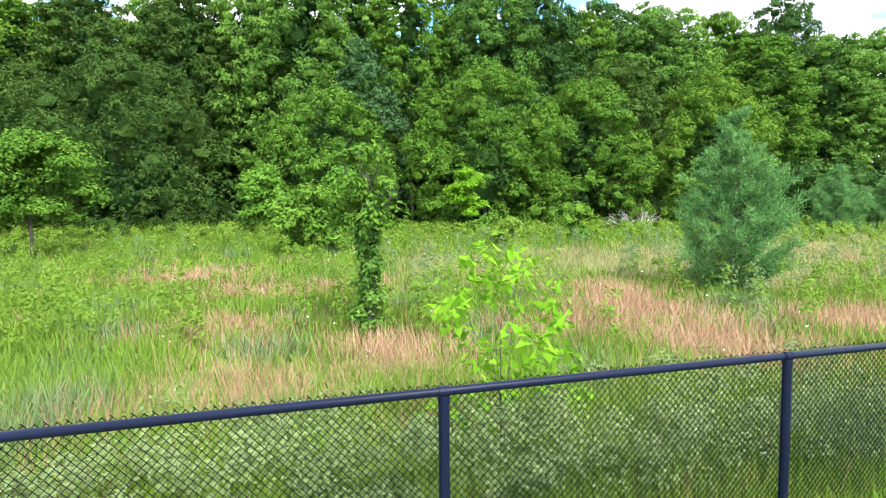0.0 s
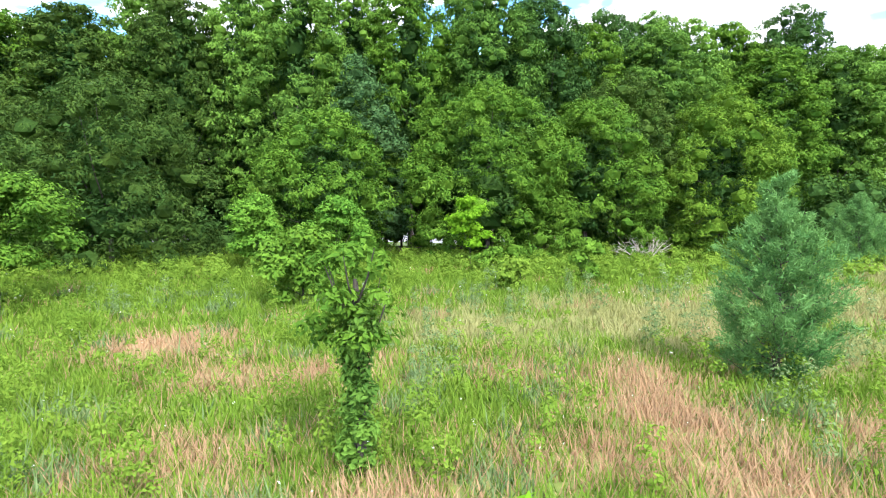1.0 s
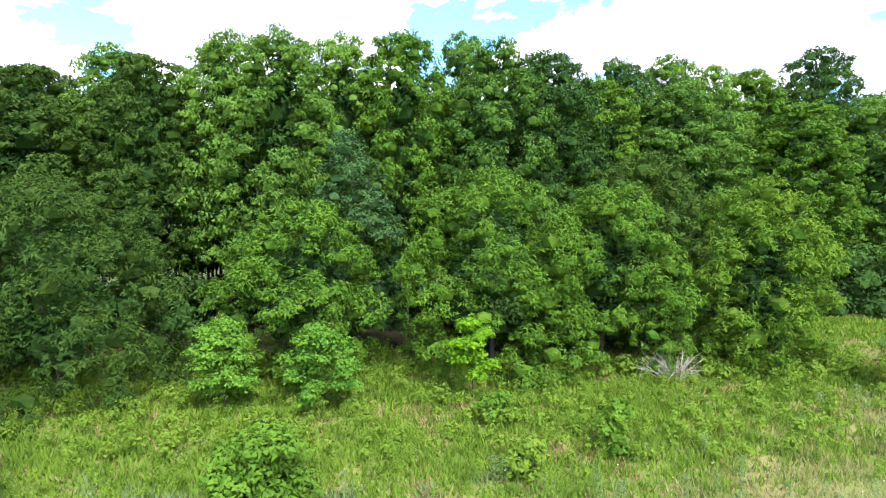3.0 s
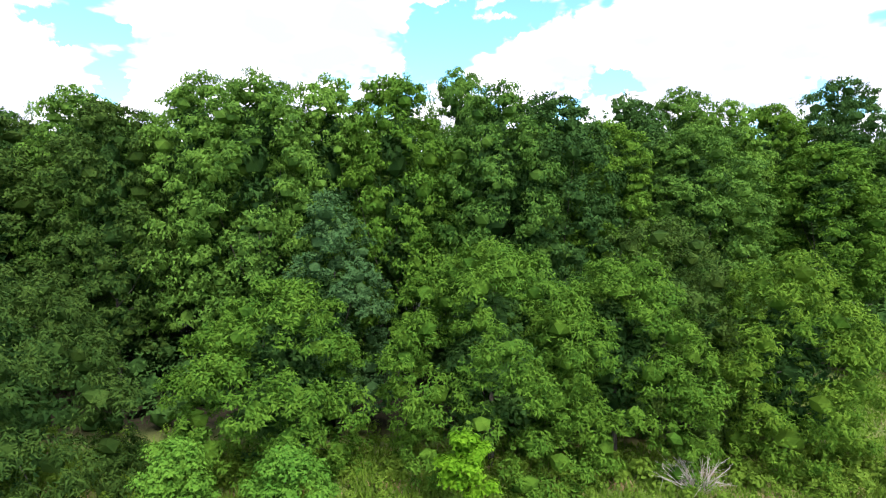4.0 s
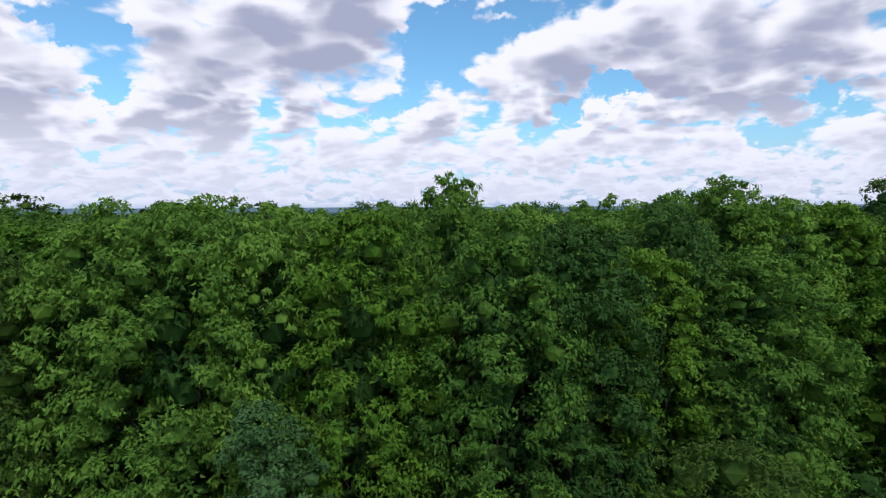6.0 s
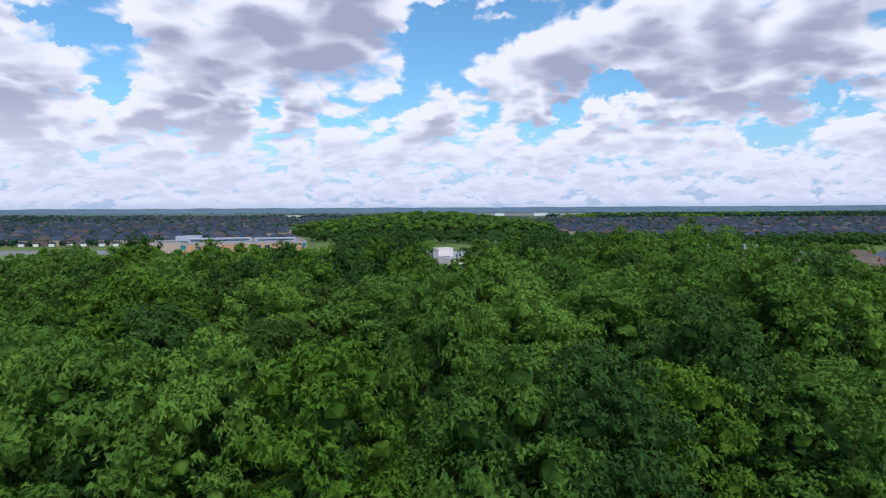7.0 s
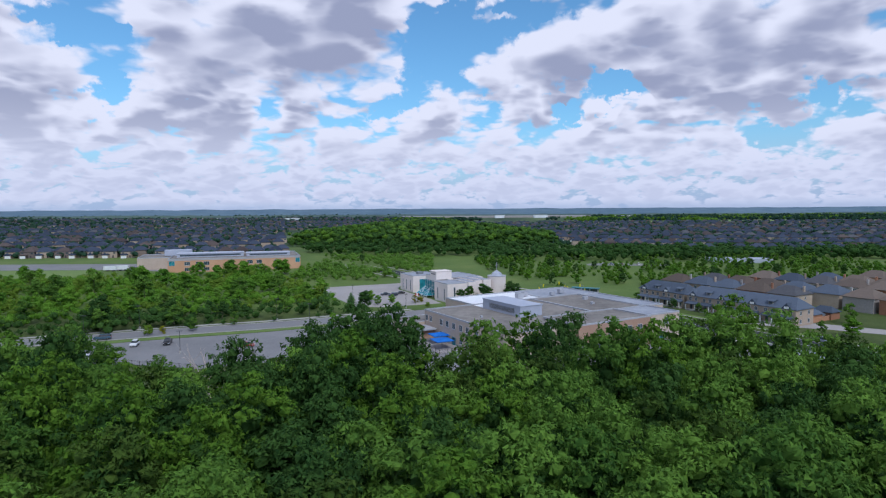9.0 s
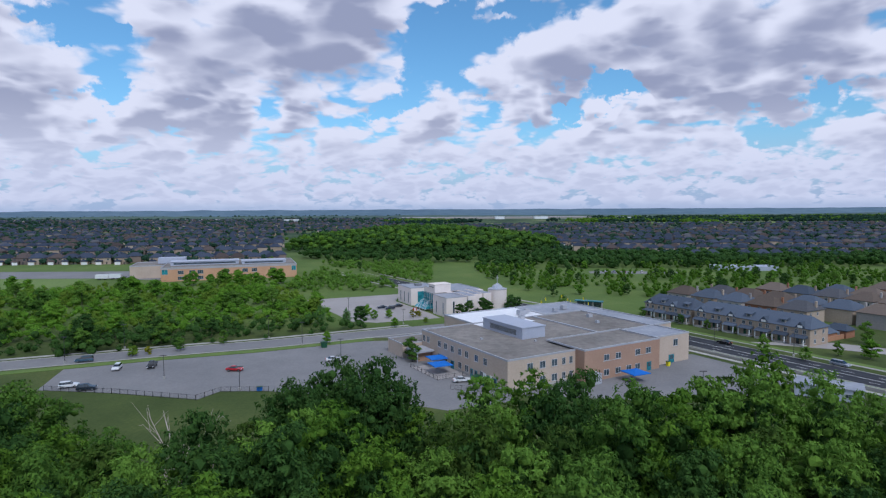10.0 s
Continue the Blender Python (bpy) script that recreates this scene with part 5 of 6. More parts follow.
# flag on a pole in front of the church
flag = thing("flag_pole", "small pole with a red and white flag", "flag", at=pose(-9.5, 296, G))
bm = bmesh.new()
tube(bm, [(0, 0, 0), (0, 0, 5.5)], [0.06, 0.04], 6)
part("pole", bm, STEEL, flag)
RED = speckled("red_paint", (0.45, 0.02, 0.015), (0.62, 0.04, 0.03), 3.0, 0.4)
part("cloth", boxes((0.06, -0.02, 4.0, 0.5, 0.02, 5.2), (1.1, -0.02, 4.0, 1.5, 0.02, 5.2)), RED, flag)
part("cloth", boxes((0.5, -0.018, 4.0, 1.1, 0.018, 5.2)), ROOF_WHITE, flag)

# ---- cars ----
TYRE = speckled("tyre_rubber", (0.012, 0.012, 0.012), (0.03, 0.03, 0.03), 12.0, 0.85)
CAR_GLASS, n = material("car_glass")
finish(n, n.ramp(n.noise(spot(n), 2.0), [(0.3, (0.012, 0.016, 0.02)), (0.7, (0.03, 0.04, 0.05))]), 0.05, spec=0.9)


def paint(name, c, metal=0.2):
    m, n = material(name)
    f = n.noise(spot(n), 1.5, 3.0)
    finish(n, n.ramp(f, [(0.3, tuple(v * 0.85 for v in c)), (0.7, c)]), 0.22, metal, spec=0.6)
    return m


PAINTS = {"white": paint("white_paint", (0.72, 0.73, 0.75), 0.0), "black": paint("black_paint", (0.015, 0.016, 0.02)), "red": paint("car_red", (0.5, 0.02, 0.03)), "blue": paint("blue_grey_paint", (0.09, 0.16, 0.24), 0.4), "silver": paint("silver_paint", (0.38, 0.42, 0.47), 0.5), "navy": paint("navy_paint", (0.03, 0.045, 0.07), 0.3)}
SHAPES = {
    # length, width, side outline of the body, side outline of the glasshouse
    "sedan": (4.7, 1.82, ((-2.35, 0.35), (2.3, 0.35), (2.35, 0.62), (2.2, 0.82), (0.95, 0.95), (-1.55, 0.98), (-2.25, 0.95), (-2.35, 0.6)), ((0.95, 0.94), (0.25, 1.42), (-0.9, 1.44), (-1.65, 0.97))),
    "suv": (4.6, 1.88, ((-2.3, 0.42), (2.25, 0.42), (2.3, 0.75), (2.15, 0.98), (1.0, 1.1), (-2.2, 1.12), (-2.3, 0.7)), ((1.0, 1.09), (0.35, 1.66), (-1.9, 1.68), (-2.2, 1.11))),
    "van": (5.1, 1.98, ((-2.55, 0.4), (2.5, 0.4), (2.55, 0.7), (2.35, 0.92), (1.5, 1.08), (-2.45, 1.1), (-2.55, 0.7)), ((1.5, 1.07), (0.6, 1.74), (-2.2, 1.76), (-2.45, 1.09))),
    "pickup": (5.6, 2.0, ((-2.8, 0.5), (2.75, 0.5), (2.8, 0.85), (2.65, 1.08), (1.3, 1.15), (-0.9, 1.15), (-0.95, 1.12), (-2.75, 1.12), (-2.8, 0.8)), ((1.3, 1.14), (0.65, 1.85), (-0.6, 1.87), (-0.9, 1.14))),
}


def ridge_prism(outline, half, top_half=None):
    """A solid with the given side outline; its upper points may be drawn in."""
    bm = bmesh.new()
    zs = [z for _, z in outline]
    lo, hi = min(zs), max(zs)
    sides = []
    for s in (-1, 1):
        sides.append([bm.verts.new((x, s * (half + ((top_half or half) - half) * (z - lo) / max(0.01, hi - lo)), z)) for x, z in outline])
    bm.faces.new(sides[0])
    bm.faces.new(sides[1][::-1])
    k = len(outline)
    for i in range(k):
        j = (i + 1) % k
        bm.faces.new((sides[0][j], sides[0][i], sides[1][i], sides[1][j]))
    return bm


def make_car(shape, colour, label):
    length, width, side, house = SHAPES[shape]
    t = thing("car", label, "car")
    bm = ridge_prism(side, width / 2)
    bmesh.ops.bevel(bm, geom=[e for e in bm.edges if abs(e.verts[0].co.y - e.verts[1].co.y) < 0.01], offset=0.07, segments=1, affect="EDGES")
    part("body", bm, PAINTS[colour], t)
    g = part("glasshouse", ridge_prism(house, width / 2 - 0.08, width / 2 - 0.32), CAR_GLASS, t)
    (a, _), (b, zt), (c, zc), (d, _) = house
    part("roof_panel", boxes((c - 0.05, -width / 2 + 0.3, zt + 0.003, b + 0.05, width / 2 - 0.3, max(zt, zc) + 0.05)), PAINTS[colour], t)
    for x in (length * 0.31, -length * 0.30):
        for s in (-1, 1):
            bm = bmesh.new()
            tube(bm, [(x, s * (width / 2 - 0.2), 0.34), (x, s * (width / 2 + 0.01), 0.34)], [0.34, 0.34], 14)
            w = part("wheel", bm, TYRE, t)
            bm = bmesh.new()
            tube(bm, [(x, s * (width / 2 + 0.012), 0.34), (x, s * (width / 2 + 0.03), 0.34)], [0.2, 0.18], 10)
            part("rim", bm, STEEL, w)
    for s in (-1, 1):
        part("headlight", boxes((length / 2 - 0.12, s * width * 0.36 - 0.2, 0.66, length / 2 + 0.01, s * width * 0.36 + 0.2, 0.8)), ROOF_WHITE, t)
        part("tail_light", boxes((-length / 2 - 0.01, s * width * 0.38 - 0.14, 0.72, -length / 2 + 0.1, s * width * 0.38 + 0.14, 0.92)), RED, t)
    return t


CARS = [
    ("van", "blue", "blue-grey minivan driving on the side road", -107, 229.5, 201), ("suv", "navy", "dark blue car parked by the car park fence", -89, 200.8, 20), ("suv", "white", "white car parked by the car park fence", -95, 203, 25),
    ("suv", "white", "white car parked beside the verge", -92, 220.5, 285), ("pickup", "black", "black pickup parked beside the verge", -83, 223, 285), ("sedan", "red", "red car standing in the open car park", -57, 218.5, 355),
    ("sedan", "white", "white saloon parked beside the school wall", 8, 206.5, 12), ("sedan", "black", "black saloon driving on the main road", 98.5, 249, 120), ("van", "silver", "silver minivan driving on the main road", 118.5, 220, 300),
    ("sedan", "white", "white saloon half hidden behind trees", -30.5, 229, 20), ("suv", "navy", "dark car in the church car park", -21.5, 322, 200), ("sedan", "navy", "dark saloon in the church car park", -25.5, 325, 200), ("sedan", "black", "black saloon in the church car park", -18.5, 329, 205),
    ("sedan", "navy", "dark blue saloon waiting at the crossing", 38.4, 322, 25), ("suv", "blue", "blue-grey car waiting at the crossing", 50.3, 326, 125), ("suv", "silver", "silver car in the far lot", -200, 455, 10), ("sedan", "white", "white car in the far lot", -207, 458, 10),
    ("sedan", "white", "white car parked in the park lot", 120, 474, 80), ("suv", "silver", "silver car parked in the park lot", 126, 474, 80), ("sedan", "navy", "dark car parked in the park lot", 133, 473, 80), ("suv", "white", "white car parked in the park lot", 145, 471, 80), ("sedan", "silver", "silver car parked in the park lot", 156, 470, 80),
]
for shape, colour, label, x, y, turn in CARS:
    make_car(shape, colour, label).matrix_basis = pose(x, y, G + 0.06, 0, 0, turn)
# white site trailers by the field
for x, y in ((-226, 446), (-219, 449)):
    t = thing("trailer", "white box trailer beside the sports field", "trailer", at=pose(x, y, G + 0.05, 0, 0, 10))
    part("body", boxes((-4, -1.3, 0.9, 4, 1.3, 3.6)), PAINTS["white"], t)
    part("wheels", boxes((-2.2, -1.2, 0, -1.2, 1.2, 0.897), (1.2, -1.2, 0, 2.2, 1.2, 0.897)), TYRE, t)


# ---- houses ----


def shingles(name, dark, light):
    m, n = material(name)
    at = spot(n)
    plant_rand = n.add("ShaderNodeObjectInfo").outputs["Random"]
    f = n.math("ADD", n.math("MULTIPLY", n.noise(at, 1.8, 5.0, 0.7), 0.6), n.math("MULTIPLY", plant_rand, 0.4))
    finish(n, n.ramp(f, [(0.3, dark), (0.75, light)]), 0.85, spec=0.3)
    return m


SLATE = shingles("slate_shingle", (0.045, 0.06, 0.085), (0.10, 0.125, 0.17))
# roof copies for far streets, darker and bluer: distance haze in the colour
HAZY_SLATE = shingles("hazy_slate_shingle", (0.018, 0.027, 0.048), (0.05, 0.065, 0.10))
HAZY_BROWN = shingles("hazy_brown_shingle", (0.05, 0.038, 0.036), (0.10, 0.078, 0.07))
GREY_SHINGLE = shingles("grey_shingle", (0.058, 0.06, 0.068), (0.12, 0.122, 0.135))
BROWN_SHINGLE = shingles("brown_shingle", (0.085, 0.065, 0.052), (0.17, 0.135, 0.11))
BRICK_TAN = shingles("tan_brick", (0.30, 0.23, 0.175), (0.47, 0.385, 0.305))
BRICK_RED = shingles("orange_brick", (0.26, 0.12, 0.07), (0.42, 0.22, 0.13))
BRICK_GREY = shingles("grey_brick", (0.28, 0.26, 0.25), (0.44, 0.42, 0.40))
# brick of far walls, dulled in the colour for haze
HAZY_BRICK = shingles("hazy_brick", (0.10, 0.085, 0.085), (0.30, 0.23, 0.19))
WHITE_TRIM = speckled("white_trim", (0.62, 0.62, 0.62), (0.8, 0.8, 0.8), 3.0, 0.5)


def roof_bm(x0, y0, x1, y1, z, rise, hip=0.0):
    """A pitched roof along x, with hipped ends where hip is above nought."""
    bm = bmesh.new()
    o, t = 0.45, 0.18
    a = [(x0 - o, y0 - o), (x1 + o, y0 - o), (x1 + o, y1 + o), (x0 - o, y1 + o)]
    low = [bm.verts.new((x, y, z - t)) for x, y in a]
    eave = [bm.verts.new((x, y, z)) for x, y in a]
    my = (y0 + y1) / 2
    r0, r1 = bm.verts.new((x0 - o + hip, my, z + rise)), bm.verts.new((x1 + o - hip, my, z + rise))
    bm.faces.new((eave[0], eave[1], r1, r0))
    bm.faces.new((eave[2], eave[3], r0, r1))
    bm.faces.new((eave[1], eave[2], r1))
    bm.faces.new((eave[3], eave[0], r0))
    bm.faces.new(low[::-1])
    for i in range(4):
        j = (i + 1) % 4
        bm.faces.new((low[i], low[j], eave[j], eave[i]))
    return bm


def town_block(x, y, length, turn, units, roof_mat, label):
    """A terrace: front looks along -y, with porches, gables, dormers and windows."""
    t = thing("town_house_row", label, "house", "town houses", pose(x, y, G, 0, 0, turn))
    d = 11.0
    part("wall", boxes((0, 0, -0.8, length, d, 6.0)), BRICK_TAN, t)
    part("roof", roof_bm(0, 0, length, d, 6.003, 3.6, 3.0), roof_mat, t)
    w = length / units
    for k in range(units):
        c = (k + 0.5) * w
        part("porch_floor", boxes((c - 2.2, -2.0, -0.5, c + 2.2, -0.003, 0.5)), CONCRETE, t)
        pr = bmesh.new()
        v = [pr.verts.new(p) for p in ((c - 2.5, -2.3, 2.9), (c + 2.5, -2.3, 2.9), (c + 2.5, -0.01, 3.7), (c - 2.5, -0.01, 3.7), (c - 2.5, -2.3, 2.75), (c + 2.5, -2.3, 2.75), (c + 2.5, -0.01, 2.75), (c - 2.5, -0.01, 2.75))]
        for f in ((0, 1, 2, 3), (7, 6, 5, 4), (4, 5, 1, 0), (5, 6, 2, 1), (7, 4, 0, 3)):
            pr.faces.new([v[i] for i in f])
        part("porch_roof", pr, roof_mat, t)
        for s in (-2.1, 2.1):
            part("porch_column", boxes((c + s - 0.15, -2.1, 0.503, c + s + 0.15, -1.8, 2.747)), WHITE_TRIM, t)
        door(t, c - 0.8, 0, 0.5, 1.0, 2.1, 0, DARK_BIN if k % 2 else DARK_STEEL)
        window(t, c + 1.1, 0, 1.0, 1.4, 1.4)
        window(t, c - 1.3, 0, 3.95, 1.2, 1.4)
        window(t, c + 1.3, 0, 3.95, 1.2, 1.4)
        if k % 2 == 0:
            bm = bmesh.new()
            v = [bm.verts.new(p) for p in ((c - 1.9, -0.4, 5.9), (c + 1.9, -0.4, 5.9), (c, -0.4, 8.0), (c - 1.9, 3.0, 5.9), (c + 1.9, 3.0, 5.9), (c, 3.2, 8.0))]
            for f in ((0, 1, 2), (1, 4, 5, 2), (3, 0, 2, 5), (0, 3, 4, 1)):
                bm.faces.new([v[i] for i in f])
            part("gable", bm, roof_mat, t)
            part("gable_panel", boxes((c - 0.8, -0.46, 6.05, c + 0.8, -0.403, 6.8)), WHITE_TRIM, t)
        else:
            dm = part("dormer", boxes((c - 0.8, 0.8, 6.5, c + 0.8, 3.5, 7.9)), BRICK_GREY, t)
            part("dormer_roof", roof_bm(c - 0.9, 0.8, c + 0.9, 3.4, 7.903, 0.6), roof_mat, dm)
            part("dormer_window", boxes((c - 0.5, 0.73, 6.9, c + 0.5, 0.797, 7.7)), GLASS, dm)
    for s in (3.0, 8.0):
        window(t, length, s, 3.9, 1.2, 1.4, 90)
        window(t, length, s, 1.0, 1.2, 1.4, 90)
    return t


TURN = math.degrees(math.atan2(-0.866, 0.5))
town_block(90, 303, 23, TURN, 4, SLATE, "tan brick town houses with slate-blue roof and white porches")
town_block(102.2, 281.8, 44, TURN, 7, SLATE, "long row of tan brick town houses with porches and dormers")
# garages and brick garden walls behind
for x, y in ((132, 258), (141, 262)):
    t = thing("garage", "small brick garage with a blue-grey hipped roof", "garage", "garages", pose(x, y, G, 0, 0, TURN))
    part("wall", boxes((0, 0, -0.5, 7, 6, 2.8)), BRICK_RED, t)
    part("roof", roof_bm(0, 0, 7, 6, 2.803, 1.9, 2.0), SLATE, t)
    part("garage_door", boxes((2, -0.06, 0, 5, -0.003, 2.3)), WHITE_TRIM, t)
strip("garden_wall", [(126, 246), (138, 253), (150, 260)], 0.3, G - 0.3, G + 1.7, BRICK_RED, "orange brick garden wall", "wall")


def make_house(seed, wall_mat, roof_mat, label, rich=True):
    """A two-storey detached house with garage, hipped roof, front gable, windows."""
    rng = np.random.default_rng(seed)
    t = thing("house", label, "house", "suburban houses")
    w, d = 10 + 2 * rng.random(), 12 + 2 * rng.random()
    part("wall", boxes((-w / 2, 0, -0.8, w / 2, d, 5.8), (-w / 2, -3.2, -0.8, -w / 2 + 5.4, -0.003, 3.0)), wall_mat, t)
    part("roof", roof_bm(-w / 2, 0, w / 2, d, 5.803, 3.2, 4.0), roof_mat, t)
    part("garage_roof", roof_bm(-w / 2, -3.2, -w / 2 + 5.4, 0.2, 3.003, 1.1, 1.2), roof_mat, t)
    part("garage_door", boxes((-w / 2 + 0.6, -3.27, 0, -w / 2 + 4.8, -3.203, 2.3)), WHITE_TRIM, t)
    part("front_door", boxes((w / 2 - 3.6, -0.06, 0.2, w / 2 - 2.6, -0.003, 2.3)), DARK_STEEL, t)
    if rich:
        for x in (-w / 2 + 1.8, 0.2, w / 2 - 1.9):
            window(t, x, 0, 3.6, 1.4, 1.4)
        window(t, w / 2 - 1.3, 0, 1.0, 1.4, 1.5)
        for y in (3, 8):
            window(t, -w / 2, y, 3.6, 1.1, 1.3, -90)
            window(t, w / 2, y, 3.6, 1.1, 1.3, 90)
        part("chimney", boxes((w / 2 - 1.2, d * 0.6, 5.9, w / 2 - 0.5, d * 0.6 + 0.8, 9.0)), wall_mat, t)
    else:
        part("window", boxes((-w / 2 + 1, -0.05, 3.6, -w / 2 + 2.6, -0.003, 5.0)), GLASS, t)
        part("window", boxes((w / 2 - 2.8, -0.05, 3.6, w / 2 - 1.2, -0.003, 5.0)), GLASS, t)
    return t


LOOKS = [(BRICK_TAN, GREY_SHINGLE, "tan brick detached house with grey hipped roof"), (BRICK_RED, BROWN_SHINGLE, "orange brick detached house with brown hipped roof"), (BRICK_GREY, SLATE, "pale brick detached house with slate-blue hipped roof"), (BRICK_TAN, SLATE, "tan brick detached house with slate-blue hipped roof"), (BRICK_GREY, BROWN_SHINGLE, "pale brick detached house with brown hipped roof")]
NEAR_HOUSES = [make_house(200 + k, *look_) for k, look_ in enumerate(LOOKS)]
FAR_HOUSES = [make_house(210 + k, HAZY_BRICK if k % 2 else BRICK_TAN, HAZY_BROWN if k == 1 else HAZY_SLATE, "two-storey brick house with hipped roof in a far street", rich=False) for k, (_, roof_, _) in enumerate(LOOKS)]
hr = random.Random(5)
# streets behind the town houses
d2, d1 = Vector((0.5, -0.866)), Vector((0.866, 0.5))
first = Vector((121, 318))
spare = list(NEAR_HOUSES)
for row in range(5):
    for k in range(-1, 9):
        p = first + d1 * (row * 24 + (6 if row % 2 else 0)) + d2 * (k * 13.5 - row * 6)
        if p.y < 180 + row * 8 or p.y > 345 or (row == 0 and k > 3) or (row == 1 and k > 6):
            continue
        m = pose(p.x, p.y, G, 0, 0, TURN + (180 if row % 2 else 0) + hr.uniform(-2, 2))
        if spare:
            spare.pop().matrix_basis = m
        else:
            copy_thing(hr.choice(NEAR_HOUSES), m)


def town_site(x, y):
    """Where the far streets stand: two wide quarters, clear of the wooded hill and the park."""
    slope = x / (y - 50)
    if y < 1250 and -0.27 < slope < 0.15:
        return False
    if slope < -0.05:
        return y > 545
    return max(560, 760 - 420 * slope) < y < 1740


singles, stuff_sites = [], []
for j in range(46):
    y = 560 + j * 27 + j * j * 0.5
    if j % 3 == 2:
        continue
    step = 14.5
    for i in range(int(-0.8 * y / step), int(0.82 * y / step)):
        x = i * step + hr.uniform(-1.5, 1.5)
        if i % 9 == 0 or not town_site(x, y) or abs(x) > 0.8 * (y - 50) + 20 or hr.random() < 0.1:
            continue
        (singles if len(singles) < 290 and y < 760 else stuff_sites).append((x, y + hr.uniform(-1.5, 1.5), 180 * (j % 3)))
spare = list(FAR_HOUSES)
for x, y, a in singles:
    m = pose(x, y, land(x, y), 0, 0, a + hr.uniform(-3, 3) + (18 if x < 0 else -10))
    if spare:
        spare.pop().matrix_basis = m
    else:
        copy_thing(hr.choice(FAR_HOUSES), m)
# farther streets: walls and roofs, too far to pick apart
groups = {}
for x, y, a in stuff_sites:
    if hr.random() < 0.3 and y > 1200:
        continue
    wall_k, roof_k = hr.choice(((0, 0), (0, 1), (2, 2), (0, 2), (2, 2), (0, 2), (1, 2), (2, 2), (2, 2), (0, 1), (0, 2)))
    w, d, h = hr.uniform(5, 6.4), hr.uniform(5, 7), hr.uniform(4.2, 5.2)
    c, s = math.cos(math.radians(18 if x < 0 else -10)), math.sin(math.radians(18 if x < 0 else -10))
    z = land(x, y)
    o = [(x + (p * c - q * s), y + (p * s + q * c)) for p, q in ((-w, -d), (w, -d), (w, d), (-w, d))]
    ridge = [(x + (p * c), y + (p * s), z + h + 3.2) for p in (-w * 0.45, w * 0.45)]
    v, f = groups.setdefault(("wall", wall_k), ([], []))
    b = len(v)
    v += [(*p, z - 1) for p in o] + [(*p, z + h) for p in o]
    f += [(b + i, b + (i + 1) % 4, b + 4 + (i + 1) % 4, b + 4 + i) for i in range(4)]
    v, f = groups.setdefault(("roof", roof_k), ([], []))
    b = len(v)
    v += [(x + (px - x) * 1.08, y + (py - y) * 1.08, z + h) for px, py in o] + ridge
    f += [(b, b + 1, b + 5, b + 4), (b + 1, b + 2, b + 5), (b + 2, b + 3, b + 4, b + 5), (b + 3, b, b + 4)]
for (what, k), (v, f) in sorted(groups.items()):
    mat = (HAZY_BRICK, BRICK_TAN, HAZY_BRICK)[k] if what == "wall" else (GREY_SHINGLE, HAZY_BROWN, HAZY_SLATE)[k]
    tagged(link_mesh("far_house_" + what + "s", v, f, mat), "distant suburban house " + what + "s in long streets", "houses", kind="stuff")

# ---- groves, park trees and the wooded hill ----
def small_kind(seed, mat, name, label, h=7.0, r=2.3, n=30, leaves=46, size=0.25):
    rng = np.random.default_rng(seed)
    clumps = dome_clumps(rng, n, r, r, h * 0.12, h - 0.5, 0.75, 1.3)
    return make_tree(rng, name, label, "tree", clumps, leaves, size, mat, h * 0.75, 0.13, core=0.6, limbs=3, quads=False)


GROVE = [small_kind(301, SUNLIT_GROVE_LEAF, "grove_tree", "young tree in a grove beyond the road, its green brightened as by sun"), small_kind(302, MAPLE, "grove_tree", "green tree in a grove beyond the road", 8.0, 2.6), small_kind(303, DARK_LEAF, "grove_tree", "dark green tree in a grove beyond the road", 8.0, 2.4),
         small_kind(304, BLUE_LEAF, "grove_tree", "pale green willow-like tree in a grove", 6.5, 2.6), small_kind(305, WEED, "grove_tree", "yellow-green leafy shrub tree in a grove", 4.5, 2.2, 18)]
gr = np.random.default_rng(31)


def grove_tree(k, x, y, s):
    ob = copy_thing(GROVE[k], Matrix())
    ob.matrix_basis = Matrix.LocRotScale((x, y, land(x, y)), Euler((0, 0, gr.random() * 6.28)), (s, s, s * (0.85 + 0.3 * gr.random())))


# dense thicket along the side road, opening behind, where leaf colour is brightened for sun
count = 0
while count < 130:
    x, y = -260 + 235 * gr.random(), 205 + 225 * gr.random()
    line = 276 + 0.42 * (x + 30)
    if y < line or y > 415 + 0.1 * x:
        continue
    if x > -72 and y > 282 + 0.0 * x and x > -72 + (y - 352) * -0.55:
        continue
    if -250 > x and y > 365:
        continue
    if y > 360 and gr.random() < 0.35:
        continue
    k = int(gr.choice((2, 2, 1, 3))) if y < line + 22 else int(gr.choice((0, 1, 4, 0, 3)))
    grove_tree(k, x, y, 0.8 + 0.7 * gr.random() ** 1.5)
    count += 1
# thicket that fills the grove
sites, bright, pale = [], [], []
